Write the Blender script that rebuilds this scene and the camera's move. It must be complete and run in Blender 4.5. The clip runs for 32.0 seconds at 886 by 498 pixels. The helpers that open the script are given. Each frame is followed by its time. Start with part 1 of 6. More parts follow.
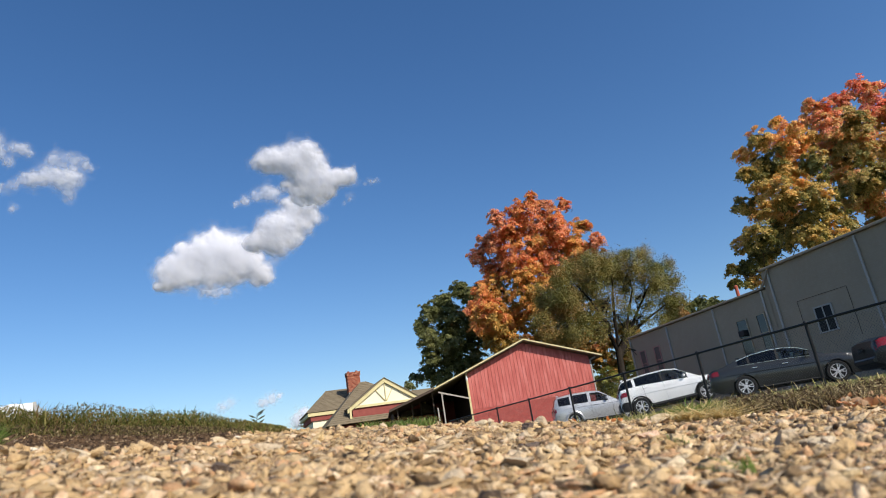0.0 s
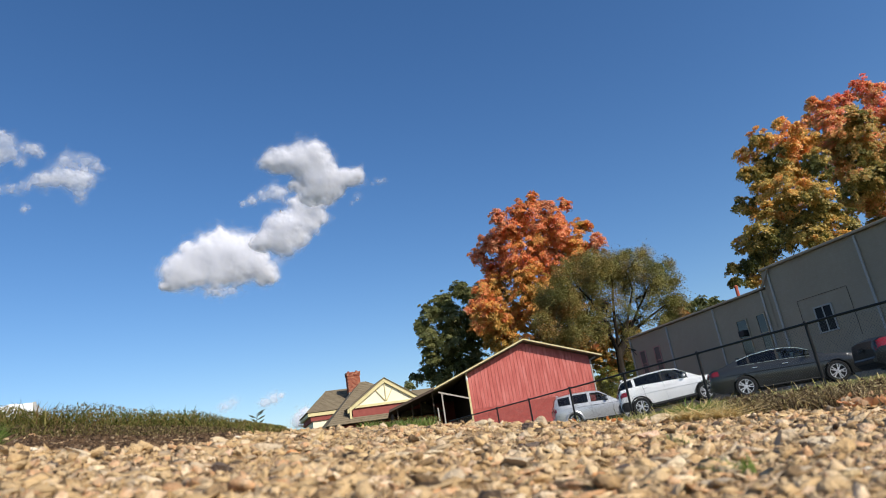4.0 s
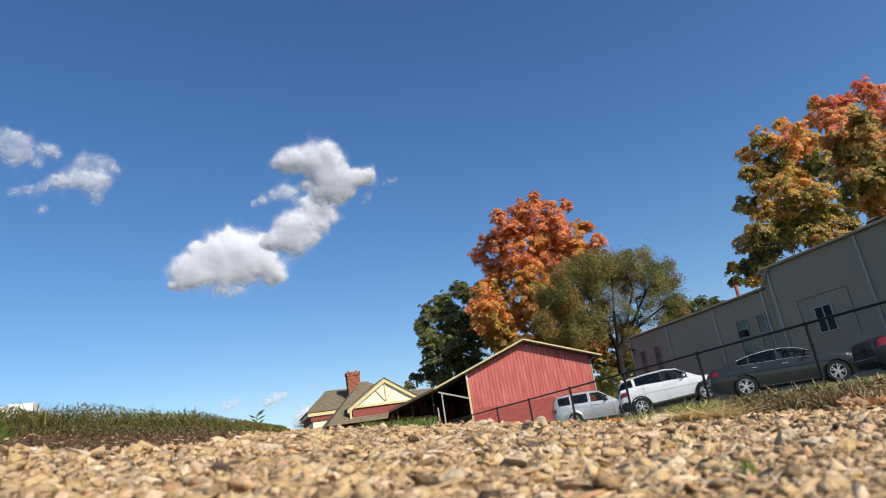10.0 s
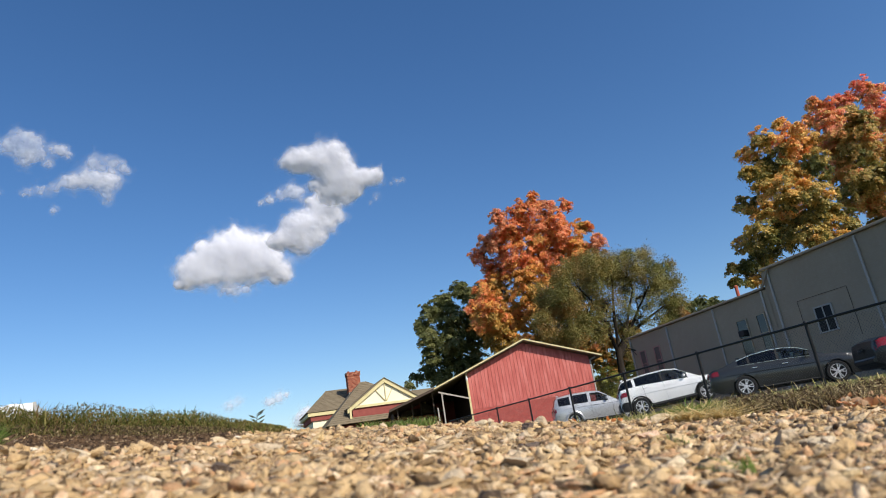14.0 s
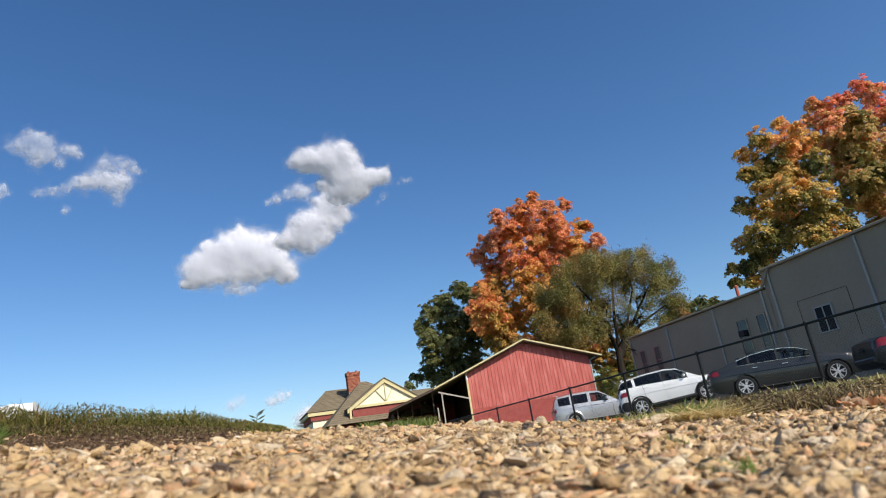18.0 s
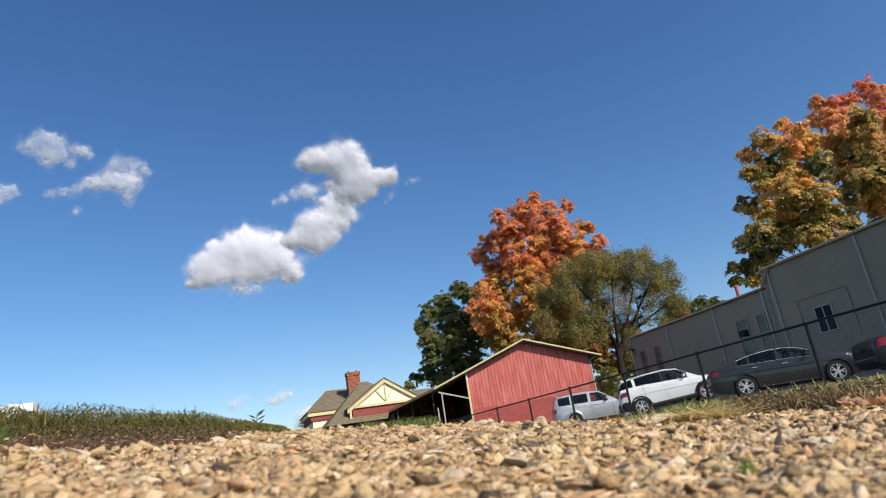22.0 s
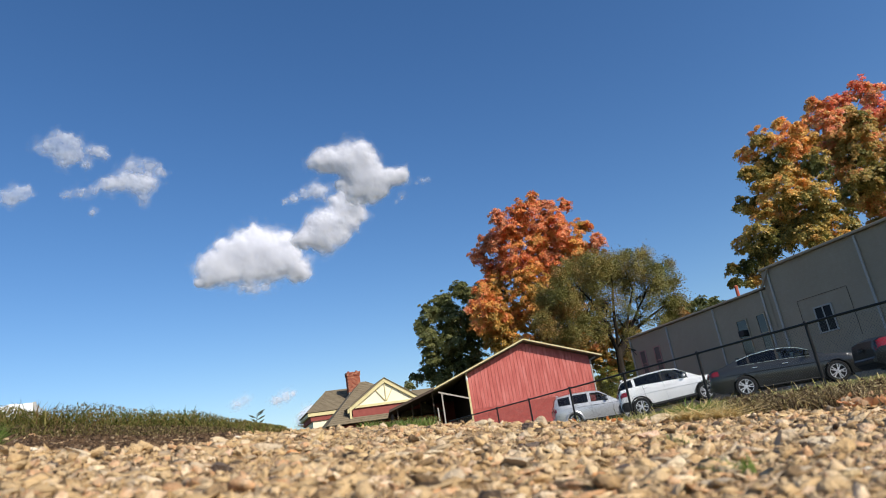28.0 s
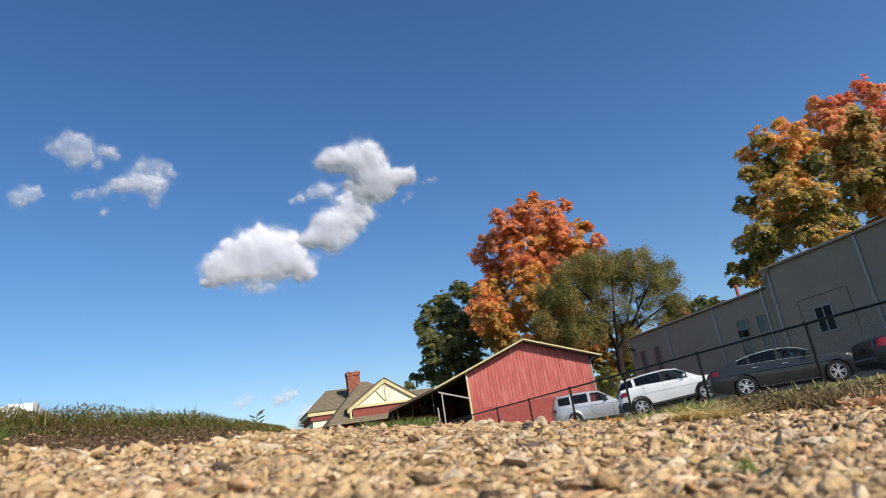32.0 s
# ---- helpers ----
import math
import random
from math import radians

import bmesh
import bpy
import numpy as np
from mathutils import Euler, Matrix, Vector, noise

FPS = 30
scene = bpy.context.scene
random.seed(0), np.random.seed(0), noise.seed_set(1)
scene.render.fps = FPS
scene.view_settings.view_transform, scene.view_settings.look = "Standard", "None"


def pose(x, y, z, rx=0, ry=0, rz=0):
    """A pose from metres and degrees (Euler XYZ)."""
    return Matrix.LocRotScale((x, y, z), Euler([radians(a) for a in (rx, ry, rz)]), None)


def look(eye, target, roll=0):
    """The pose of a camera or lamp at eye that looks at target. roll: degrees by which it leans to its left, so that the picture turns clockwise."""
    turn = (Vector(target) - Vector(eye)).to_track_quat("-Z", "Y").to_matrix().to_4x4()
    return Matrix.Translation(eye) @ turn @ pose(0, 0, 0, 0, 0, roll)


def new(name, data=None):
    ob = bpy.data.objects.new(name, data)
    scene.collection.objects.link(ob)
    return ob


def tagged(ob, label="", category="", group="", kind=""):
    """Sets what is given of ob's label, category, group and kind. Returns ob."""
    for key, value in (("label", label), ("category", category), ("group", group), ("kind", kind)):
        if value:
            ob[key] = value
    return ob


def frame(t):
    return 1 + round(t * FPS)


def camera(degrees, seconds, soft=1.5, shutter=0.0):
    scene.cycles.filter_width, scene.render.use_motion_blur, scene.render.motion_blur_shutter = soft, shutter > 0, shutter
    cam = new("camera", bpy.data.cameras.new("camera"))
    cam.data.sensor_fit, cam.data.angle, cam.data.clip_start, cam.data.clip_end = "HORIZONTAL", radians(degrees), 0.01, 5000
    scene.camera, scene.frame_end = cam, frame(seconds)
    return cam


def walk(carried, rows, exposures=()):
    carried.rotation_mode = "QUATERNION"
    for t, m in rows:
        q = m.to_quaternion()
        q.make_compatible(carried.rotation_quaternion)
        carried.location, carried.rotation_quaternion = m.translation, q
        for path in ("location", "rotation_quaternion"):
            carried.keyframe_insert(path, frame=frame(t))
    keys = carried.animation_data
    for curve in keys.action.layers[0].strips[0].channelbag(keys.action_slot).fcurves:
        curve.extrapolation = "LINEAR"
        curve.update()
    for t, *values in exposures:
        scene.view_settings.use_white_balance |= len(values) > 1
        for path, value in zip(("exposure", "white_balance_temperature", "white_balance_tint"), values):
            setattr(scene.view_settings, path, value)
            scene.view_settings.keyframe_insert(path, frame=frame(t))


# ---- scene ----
# ---- camera: a phone lying low on a gravel bank, leaning to its right ----
cam = camera(68.6, 32.0, soft=1.0)
cam.data.dof.use_dof, cam.data.dof.focus_distance, cam.data.dof.aperture_fstop = True, 15.0, 9.0
EYE = (0.0, 0.0, 0.0)
YAW, PITCH = radians(19.88), radians(17.3)
AIM = (math.sin(YAW) * math.cos(PITCH), math.cos(YAW) * math.cos(PITCH), math.sin(PITCH))
still = look(EYE, AIM, -9.0)
walk(cam, [(0.0, still), (32.0, still)], exposures=[(0.0, 0.04), (32.0, 0.04)])

# ---- daylight: autumn sun behind the camera, a little to its right ----
SUN_EL, SUN_AZ = radians(39), radians(157)
TO_SUN = Vector((math.sin(SUN_AZ) * math.cos(SUN_EL), math.cos(SUN_AZ) * math.cos(SUN_EL), math.sin(SUN_EL)))
world = bpy.data.worlds.new("sky")
scene.world = world
world.use_nodes = True
wn, wl = world.node_tree.nodes, world.node_tree.links
sky = wn.new("ShaderNodeTexSky")
sky.sky_type = "NISHITA"
sky.sun_disc = False
sky.sun_elevation, sky.sun_rotation = SUN_EL, SUN_AZ
sky.altitude, sky.air_density, sky.dust_density, sky.ozone_density = 300, 1.0, 1.0, 2.8
vivid = wn.new("ShaderNodeHueSaturation")
vivid.inputs["Saturation"].default_value = 1.23
vivid.inputs["Hue"].default_value = 0.504
wl.new(sky.outputs["Color"], vivid.inputs["Color"])
wl.new(vivid.outputs["Color"], wn["Background"].inputs["Color"])
wn["Background"].inputs["Strength"].default_value = 0.135
sun = new("sun", bpy.data.lights.new("sun", "SUN"))
sun.data.energy, sun.data.angle, sun.data.color = 4.9, radians(0.55), (1.0, 0.945, 0.85)
sun.matrix_world = look((0, 0, 60), Vector((0, 0, 60)) - TO_SUN)


# ---- mesh building ----
class Build:
    """Collects vertices and faces of one mesh."""

    def __init__(self):
        self.v, self.f = [], []

    def add(self, verts, faces):
        n = len(self.v)
        self.v += [tuple(p) for p in verts]
        self.f += [tuple(i + n for i in f) for f in faces]
        return self

    def box(self, c, s, m=None, bevel=0.0):
        x, y, z = (a / 2 for a in s)
        b = min(bevel, x * 0.9, y * 0.9, z * 0.9)
        if b <= 0:
            vs = [(i * x, j * y, k * z) for i in (-1, 1) for j in (-1, 1) for k in (-1, 1)]
            fs = [(0, 1, 3, 2), (4, 6, 7, 5), (0, 4, 5, 1), (2, 3, 7, 6), (0, 2, 6, 4), (1, 5, 7, 3)]
        else:
            bm = bmesh.new()
            bmesh.ops.create_cube(bm, size=1)
            for p in bm.verts:
                p.co = Vector((p.co.x * 2 * x, p.co.y * 2 * y, p.co.z * 2 * z))
            bmesh.ops.bevel(bm, geom=bm.edges[:], offset=b, segments=1, affect="EDGES")
            bm.verts.index_update()
            vs = [tuple(p.co) for p in bm.verts]
            fs = [tuple(p.index for p in f.verts) for f in bm.faces]
            bm.free()
        m = m or Matrix()
        return self.add([m @ (Vector(p) + Vector(c)) for p in vs], fs)

    def bar(self, a, b, w, h=None, bevel=0.0):
        """A straight square bar from a to b."""
        a, b = Vector(a), Vector(b)
        d = b - a
        m = Matrix.Translation((a + b) / 2) @ d.to_track_quat("X", "Z").to_matrix().to_4x4()
        return self.box((0, 0, 0), (d.length, w, h or w), m, bevel)

    def tube(self, pts, radii, n=8, caps=True):
        pts = [Vector(p) for p in pts]
        vs, fs = [], []
        for i, p in enumerate(pts):
            d = pts[min(i + 1, len(pts) - 1)] - pts[max(i - 1, 0)]
            q = d.to_track_quat("Z", "Y").to_matrix()
            for k in range(n):
                a = 2 * math.pi * k / n
                vs.append(p + q @ Vector((math.cos(a), math.sin(a), 0)) * radii[i])
        for i in range(len(pts) - 1):
            for k in range(n):
                fs.append((i * n + k, i * n + (k + 1) % n, (i + 1) * n + (k + 1) % n, (i + 1) * n + k))
        if caps:
            fs += [tuple(range(n - 1, -1, -1)), tuple((len(pts) - 1) * n + k for k in range(n))]
        return self.add(vs, fs)

    def prism(self, outline, depth, m=None):
        """A polygon (x, z) pushed along y from 0 to depth."""
        m, n = m or Matrix(), len(outline)
        vs = [(x, 0, z) for x, z in outline] + [(x, depth, z) for x, z in outline]
        fs = [tuple(range(n)), tuple(range(2 * n - 1, n - 1, -1))]
        fs += [(i, n + i, n + (i + 1) % n, (i + 1) % n) for i in range(n)]
        return self.add([m @ Vector(p) for p in vs], fs)

    def grid(self, rows, closed=False):
        """Quads over rows of points of equal length."""
        n = len(rows[0])
        vs = [p for r in rows for p in r]
        fs = [(i * n + k, i * n + (k + 1) % n, (i + 1) * n + (k + 1) % n, (i + 1) * n + k)
              for i in range(len(rows) - 1) for k in range(n if closed else n - 1)]
        return self.add(vs, fs)


def mesh_of(name, b, material, smooth=False):
    me = bpy.data.meshes.new(name)
    if isinstance(b, Build):
        me.from_pydata(b.v, [], b.f)
        bm = bmesh.new()
        bm.from_mesh(me)
        bmesh.ops.recalc_face_normals(bm, faces=bm.faces[:])
        bm.to_mesh(me)
        bm.free()
    else:
        me.from_pydata(b[0], [], b[1])
    me.materials.append(material)
    if smooth:
        me.shade_smooth()
        me.set_sharp_from_angle(angle=radians(smooth if smooth > 1 else 40))
    return me


def part(name, b, material, parent, label="", smooth=False):
    ob = new(name, mesh_of(name, b, material, smooth))
    ob.parent = parent
    return tagged(ob, label)


def thing(name, m, label, category, group="", kind=""):
    ob = new(name)
    ob.empty_display_size = 0.2
    ob.matrix_basis = m
    return tagged(ob, label, category, group, kind)


def whole(name, b, material, label, category, group="", kind="", smooth=False):
    return tagged(new(name, mesh_of(name, b, material, smooth)), label, category, group, kind)


# ---- materials ----
def material(name, stops, scale=4.0, rough=0.8, metal=0.0, bump=0.2, fine=40.0, source="noise", stretch=(1, 1, 1), jitter=0.0, space="Object", coat=0.0, translucent=0.0, spec=0.2, spread=1.0):
    """Colours from stops [(place, (r, g, b)), ...] by coarse and fine noise, by the island or by the object."""
    m = bpy.data.materials.new(name)
    m.use_nodes = True
    n, l = m.node_tree.nodes, m.node_tree.links
    bs = n["Principled BSDF"]
    tc, mp = n.new("ShaderNodeTexCoord"), n.new("ShaderNodeMapping")
    mp.inputs["Scale"].default_value = stretch
    l.new(tc.outputs[space], mp.inputs["Vector"])
    coarse, small = n.new("ShaderNodeTexNoise"), n.new("ShaderNodeTexNoise")
    coarse.inputs["Scale"].default_value, coarse.inputs["Detail"].default_value = scale, 6
    small.inputs["Scale"].default_value, small.inputs["Detail"].default_value = fine, 4
    for t in (coarse, small):
        l.new(mp.outputs["Vector"], t.inputs["Vector"])
    blend = n.new("ShaderNodeMath")
    blend.operation = "MULTIPLY_ADD"
    blend.inputs[1].default_value = 0.35
    l.new(small.outputs["Fac"], blend.inputs[0])
    pick = n.new("ShaderNodeMath")
    pick.operation = "MULTIPLY"
    pick.inputs[1].default_value = 0.65
    l.new(coarse.outputs["Fac"], pick.inputs[0])
    l.new(pick.outputs[0], blend.inputs[2])
    fac = blend.outputs[0]
    if source in ("island", "object"):
        src = n.new("ShaderNodeNewGeometry" if source == "island" else "ShaderNodeObjectInfo")
        rnd = src.outputs["Random Per Island" if source == "island" else "Random"]
        mix = n.new("ShaderNodeMath")
        mix.operation = "MULTIPLY_ADD"
        mix.inputs[1].default_value = jitter
        cen = n.new("ShaderNodeMath")
        cen.operation = "SUBTRACT"
        cen.inputs[1].default_value = 0.5
        l.new(fac, cen.inputs[0])
        l.new(cen.outputs[0], mix.inputs[0])
        even = n.new("ShaderNodeMath")
        even.operation = "MULTIPLY_ADD"
        even.inputs[1].default_value, even.inputs[2].default_value = spread, (1 - spread) / 2
        l.new(rnd, even.inputs[0])
        l.new(even.outputs[0], mix.inputs[2])
        fac = mix.outputs[0]
    ramp = n.new("ShaderNodeValToRGB")
    while len(ramp.color_ramp.elements) < len(stops):
        ramp.color_ramp.elements.new(0.5)
    for e, (p, c) in zip(ramp.color_ramp.elements, stops):
        e.position, e.color = p, (*c, 1)
    l.new(fac, ramp.inputs["Fac"])
    l.new(ramp.outputs["Color"], bs.inputs["Base Color"])
    bs.inputs["Roughness"].default_value, bs.inputs["Metallic"].default_value = rough, metal
    bs.inputs["Specular IOR Level"].default_value = spec
    bs.inputs["Coat Weight"].default_value = coat
    bs.inputs["Coat Roughness"].default_value = 0.05
    if bump:
        bp = n.new("ShaderNodeBump")
        bp.inputs["Strength"].default_value, bp.inputs["Distance"].default_value = bump, 0.02
        l.new(small.outputs["Fac"], bp.inputs["Height"])
        l.new(bp.outputs["Normal"], bs.inputs["Normal"])
    if translucent:
        tr, mx = n.new("ShaderNodeBsdfTranslucent"), n.new("ShaderNodeMixShader")
        l.new(ramp.outputs["Color"], tr.inputs["Color"])
        mx.inputs["Fac"].default_value = translucent
        l.new(bs.outputs["BSDF"], mx.inputs[1])
        l.new(tr.outputs["BSDF"], mx.inputs[2])
        l.new(mx.outputs["Shader"], n["Material Output"].inputs["Surface"])
    return m


def two(name, a, b, **kw):
    return material(name, [(0.3, a), (0.7, b)], **kw)


PEBBLES = [(0.0, (0.074, 0.049, 0.030)), (0.06, (0.198, 0.128, 0.068)), (0.15, (0.41, 0.262, 0.124)), (0.34, (0.59, 0.400, 0.200)), (0.52, (0.48, 0.335, 0.180)),
           (0.66, (0.68, 0.490, 0.280)), (0.76, (0.34, 0.258, 0.168)), (0.84, (0.56, 0.31, 0.150)), (0.92, (0.60, 0.41, 0.250)), (1.0, (0.73, 0.56, 0.36))]
M_PEBBLE = material("pebble_stone", PEBBLES, scale=30, fine=160, rough=0.85, bump=0.5, source="island", jitter=0.6)
M_STONE = material("loose_stone", PEBBLES, scale=30, fine=160, rough=0.85, bump=0.5, source="object", jitter=0.35)
M_GROUND = material("sandy_ground", [(0.3, (0.32, 0.205, 0.110)), (0.5, (0.47, 0.315, 0.175)), (0.7, (0.56, 0.395, 0.24))], scale=9, fine=220, rough=0.95, bump=0.9)


def grass_beyond(m, r0, r1):
    """Past the bank the sandy ground turns into dull autumn grass."""
    n, l = m.node_tree.nodes, m.node_tree.links
    tc, far, mr, mix, nz, ramp = (n.new("ShaderNode" + k) for k in ("TexCoord", "VectorMath", "MapRange", "Mix", "TexNoise", "ValToRGB"))
    far.operation = "LENGTH"
    l.new(tc.outputs["Object"], far.inputs[0])
    mr.inputs["From Min"].default_value, mr.inputs["From Max"].default_value = r0, r1
    l.new(far.outputs["Value"], mr.inputs["Value"])
    nz.inputs["Scale"].default_value = 0.4
    l.new(tc.outputs["Object"], nz.inputs["Vector"])
    for e, (q, c) in zip(ramp.color_ramp.elements, ((0.3, (0.06, 0.075, 0.03)), (0.7, (0.12, 0.115, 0.06)))):
        e.position, e.color = q, (*c, 1)
    l.new(nz.outputs["Fac"], ramp.inputs["Fac"])
    mix.data_type = "RGBA"
    base = n["Principled BSDF"].inputs["Base Color"]
    l.new(base.links[0].from_socket, mix.inputs["A"])
    l.new(ramp.outputs["Color"], mix.inputs["B"])
    l.new(mr.outputs["Result"], mix.inputs["Factor"])
    l.new(mix.outputs["Result"], base)


grass_beyond(M_GROUND, 2.8, 5.0)
M_SOIL = material("dark_soil", [(0.0, (0.04, 0.024, 0.014)), (0.5, (0.10, 0.058, 0.030)), (0.84, (0.17, 0.105, 0.06)), (1.0, (0.36, 0.26, 0.155))], scale=20, fine=120, rough=0.95, bump=0.5, source="island", jitter=0.3)
M_SOILBED = material("soil_bed", [(0.3, (0.045, 0.027, 0.016)), (0.5, (0.095, 0.057, 0.032)), (0.7, (0.20, 0.13, 0.075))], scale=14, fine=180, rough=0.95, bump=0.9)
M_LAWN = two("lawn", (0.06, 0.09, 0.02), (0.16, 0.15, 0.05), scale=2, fine=30, rough=0.95, bump=0.5)
M_ASPHALT = two("asphalt", (0.045, 0.045, 0.045), (0.08, 0.078, 0.075), scale=1.5, fine=60, rough=0.9, bump=0.3)
M_GRASS = material("grass_blade", [(0.0, (0.05, 0.06, 0.013)), (0.3, (0.125, 0.13, 0.028)), (0.58, (0.22, 0.205, 0.05)), (0.8, (0.34, 0.28, 0.10)), (1.0, (0.22, 0.11, 0.055))], scale=8, fine=50, rough=0.6, bump=0, source="island", jitter=0.5, translucent=0.4)
M_FRESH = material("fresh_grass_blade", [(0.0, (0.09, 0.15, 0.03)), (0.6, (0.20, 0.27, 0.06)), (1.0, (0.38, 0.40, 0.15))], scale=8, fine=50, rough=0.6, bump=0, source="island", jitter=0.5, translucent=0.4)
M_BROWNWEED = material("brown_weed", [(0.0, (0.04, 0.026, 0.016)), (0.45, (0.12, 0.078, 0.042)), (0.75, (0.25, 0.17, 0.088)), (0.9, (0.22, 0.20, 0.075)), (1.0, (0.55, 0.43, 0.24))], scale=8, fine=50, rough=0.8, bump=0, source="island", jitter=0.4, translucent=0.25)
M_PALESTRAW = material("pale_straw", [(0.0, (0.52, 0.40, 0.17)), (0.6, (0.74, 0.58, 0.28)), (1.0, (0.82, 0.68, 0.40))], scale=8, fine=50, rough=0.7, bump=0, source="island", jitter=0.4, translucent=0.3)
M_YELLOW = material("yellowing_blade", [(0.0, (0.14, 0.16, 0.04)), (0.35, (0.30, 0.28, 0.08)), (0.6, (0.56, 0.43, 0.17)), (1.0, (0.72, 0.58, 0.30))], scale=8, fine=50, rough=0.7, bump=0, source="island", jitter=0.4, translucent=0.35)
M_DARKWEED = two("dark_weed_stalk", (0.035, 0.04, 0.018), (0.07, 0.075, 0.03), scale=8, fine=50, rough=0.7, bump=0)
M_DEAD = material("dead_leaf", [(0.0, (0.46, 0.20, 0.09)), (0.45, (0.74, 0.42, 0.21)), (1.0, (0.80, 0.66, 0.46))], scale=12, fine=60, rough=0.7, bump=0.2, source="object", jitter=0.8, translucent=0.2)
M_BARK = two("bark", (0.018, 0.014, 0.011), (0.045, 0.036, 0.028), scale=3, fine=25, rough=0.95, bump=0.8, stretch=(3, 3, 0.6), spec=0.08)


def foliage(name, stops):
    """Leaves coloured by how far into autumn they are and by shade low in the orange maple."""
    m = material(name, stops, rough=0.5, bump=0, translucent=0.36, spec=0.3)
    n, l = m.node_tree.nodes, m.node_tree.links
    at = n.new("ShaderNodeAttribute")
    at.attribute_name = "turn_shade"
    ramp = next(k for k in n if k.bl_idname == "ShaderNodeValToRGB")
    l.new(at.outputs["Fac"], ramp.inputs["Fac"])
    return m


M_MAPLE = foliage("orange_maple_leaf", [(0.0, (0.17, 0.15, 0.04)), (0.18, (0.46, 0.32, 0.08)), (0.36, (0.80, 0.46, 0.12)), (0.52, (0.82, 0.38, 0.13)), (0.68, (0.84, 0.28, 0.13)), (0.82, (0.72, 0.34, 0.17)), (1.0, (0.62, 0.33, 0.21))])
M_GREENLEAF = foliage("dark_green_leaf", [(0.0, (0.11, 0.125, 0.042)), (0.5, (0.225, 0.23, 0.082)), (0.8, (0.35, 0.315, 0.115)), (1.0, (0.47, 0.355, 0.14))])
M_OLIVE = foliage("olive_leaf", [(0.0, (0.15, 0.165, 0.045)), (0.4, (0.27, 0.23, 0.066)), (0.7, (0.37, 0.235, 0.08)), (1.0, (0.50, 0.24, 0.088))])
M_GOLD = foliage("golden_maple_leaf", [(0.0, (0.12, 0.125, 0.035)), (0.22, (0.29, 0.245, 0.065)), (0.4, (0.68, 0.48, 0.14)), (0.6, (0.92, 0.58, 0.19)), (0.82, (0.92, 0.48, 0.18)), (1.0, (0.90, 0.38, 0.18))])
M_REDLEAF = foliage("red_brown_maple_leaf", [(0.0, (0.18, 0.18, 0.05)), (0.22, (0.48, 0.38, 0.12)), (0.42, (0.76, 0.48, 0.18)), (0.62, (0.88, 0.40, 0.20)), (1.0, (0.92, 0.30, 0.26))])
M_FLAME = foliage("fallen_orange_leaf", [(0.0, (0.85, 0.33, 0.10)), (1.0, (0.85, 0.33, 0.10))])
M_YELLOWLEAF = foliage("yellow_green_leaf", [(0.0, (0.10, 0.12, 0.025)), (0.5, (0.24, 0.24, 0.045)), (1.0, (0.42, 0.34, 0.07))])

M_REDBOARD = material("red_painted_board", [(0.3, (0.35, 0.078, 0.064)), (0.5, (0.50, 0.130, 0.108)), (0.68, (0.62, 0.215, 0.185))], scale=1.3, fine=18, rough=0.75, bump=0.15, stretch=(3, 3, 0.5))
M_REDBRICK = two("red_painted_brick", (0.38, 0.078, 0.065), (0.50, 0.13, 0.105), scale=3, fine=20, rough=0.85, bump=0.4)
M_DEPOTRED = two("dark_red_paint", (0.22, 0.055, 0.045), (0.30, 0.085, 0.068), scale=3, fine=20, rough=0.85, bump=0.3)
M_CREAM = two("cream_paint", (0.58, 0.49, 0.25), (0.67, 0.57, 0.31), scale=2, fine=20, rough=0.6, bump=0.1)
M_PALE = two("pale_cream_panel", (0.80, 0.72, 0.52), (0.87, 0.80, 0.60), scale=2, fine=20, rough=0.65, bump=0.05)
M_SHINGLE = material("brown_grey_shingle", [(0.2, (0.13, 0.10, 0.065)), (0.5, (0.19, 0.15, 0.095)), (0.8, (0.25, 0.20, 0.135))], scale=3, fine=25, rough=0.95, bump=0.5)
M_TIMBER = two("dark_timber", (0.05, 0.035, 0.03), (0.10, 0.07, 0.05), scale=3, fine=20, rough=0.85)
M_GREYWOOD = two("weathered_grey_timber", (0.30, 0.27, 0.23), (0.42, 0.38, 0.33), scale=3, fine=20, rough=0.8)
M_BRICK = material("chimney_brick", [(0.2, (0.26, 0.08, 0.05)), (0.5, (0.36, 0.12, 0.07)), (0.8, (0.42, 0.18, 0.11))], scale=4, fine=20, rough=0.9, bump=0.3, source="object", jitter=1.0)
M_MORTAR = two("mortar", (0.30, 0.26, 0.22), (0.40, 0.35, 0.30), scale=8, fine=40, rough=0.95)
M_SIDING = material("grey_tan_lap_siding", [(0.25, (0.30, 0.236, 0.168)), (0.5, (0.34, 0.272, 0.196)), (0.75, (0.38, 0.31, 0.228))], scale=0.5, fine=6, rough=0.6, bump=0.05)
M_TRIM = two("pale_grey_metal_trim", (0.36, 0.335, 0.30), (0.43, 0.405, 0.365), scale=2, fine=15, rough=0.5, bump=0.05)
M_WHITE = two("white_paint", (0.76, 0.76, 0.75), (0.84, 0.84, 0.83), scale=1.5, fine=12, rough=0.45, bump=0.03)
M_RUST = two("rusty_red_metal", (0.35, 0.08, 0.05), (0.45, 0.13, 0.08), scale=4, fine=25, rough=0.7)
M_MAROON = two("maroon_window_trim", (0.34, 0.18, 0.16), (0.42, 0.24, 0.21), scale=4, fine=25, rough=0.7)
M_BLACKVINYL = two("black_vinyl_coat", (0.012, 0.012, 0.013), (0.022, 0.022, 0.024), scale=5, fine=30, rough=0.5, bump=0.05, spec=0.2)
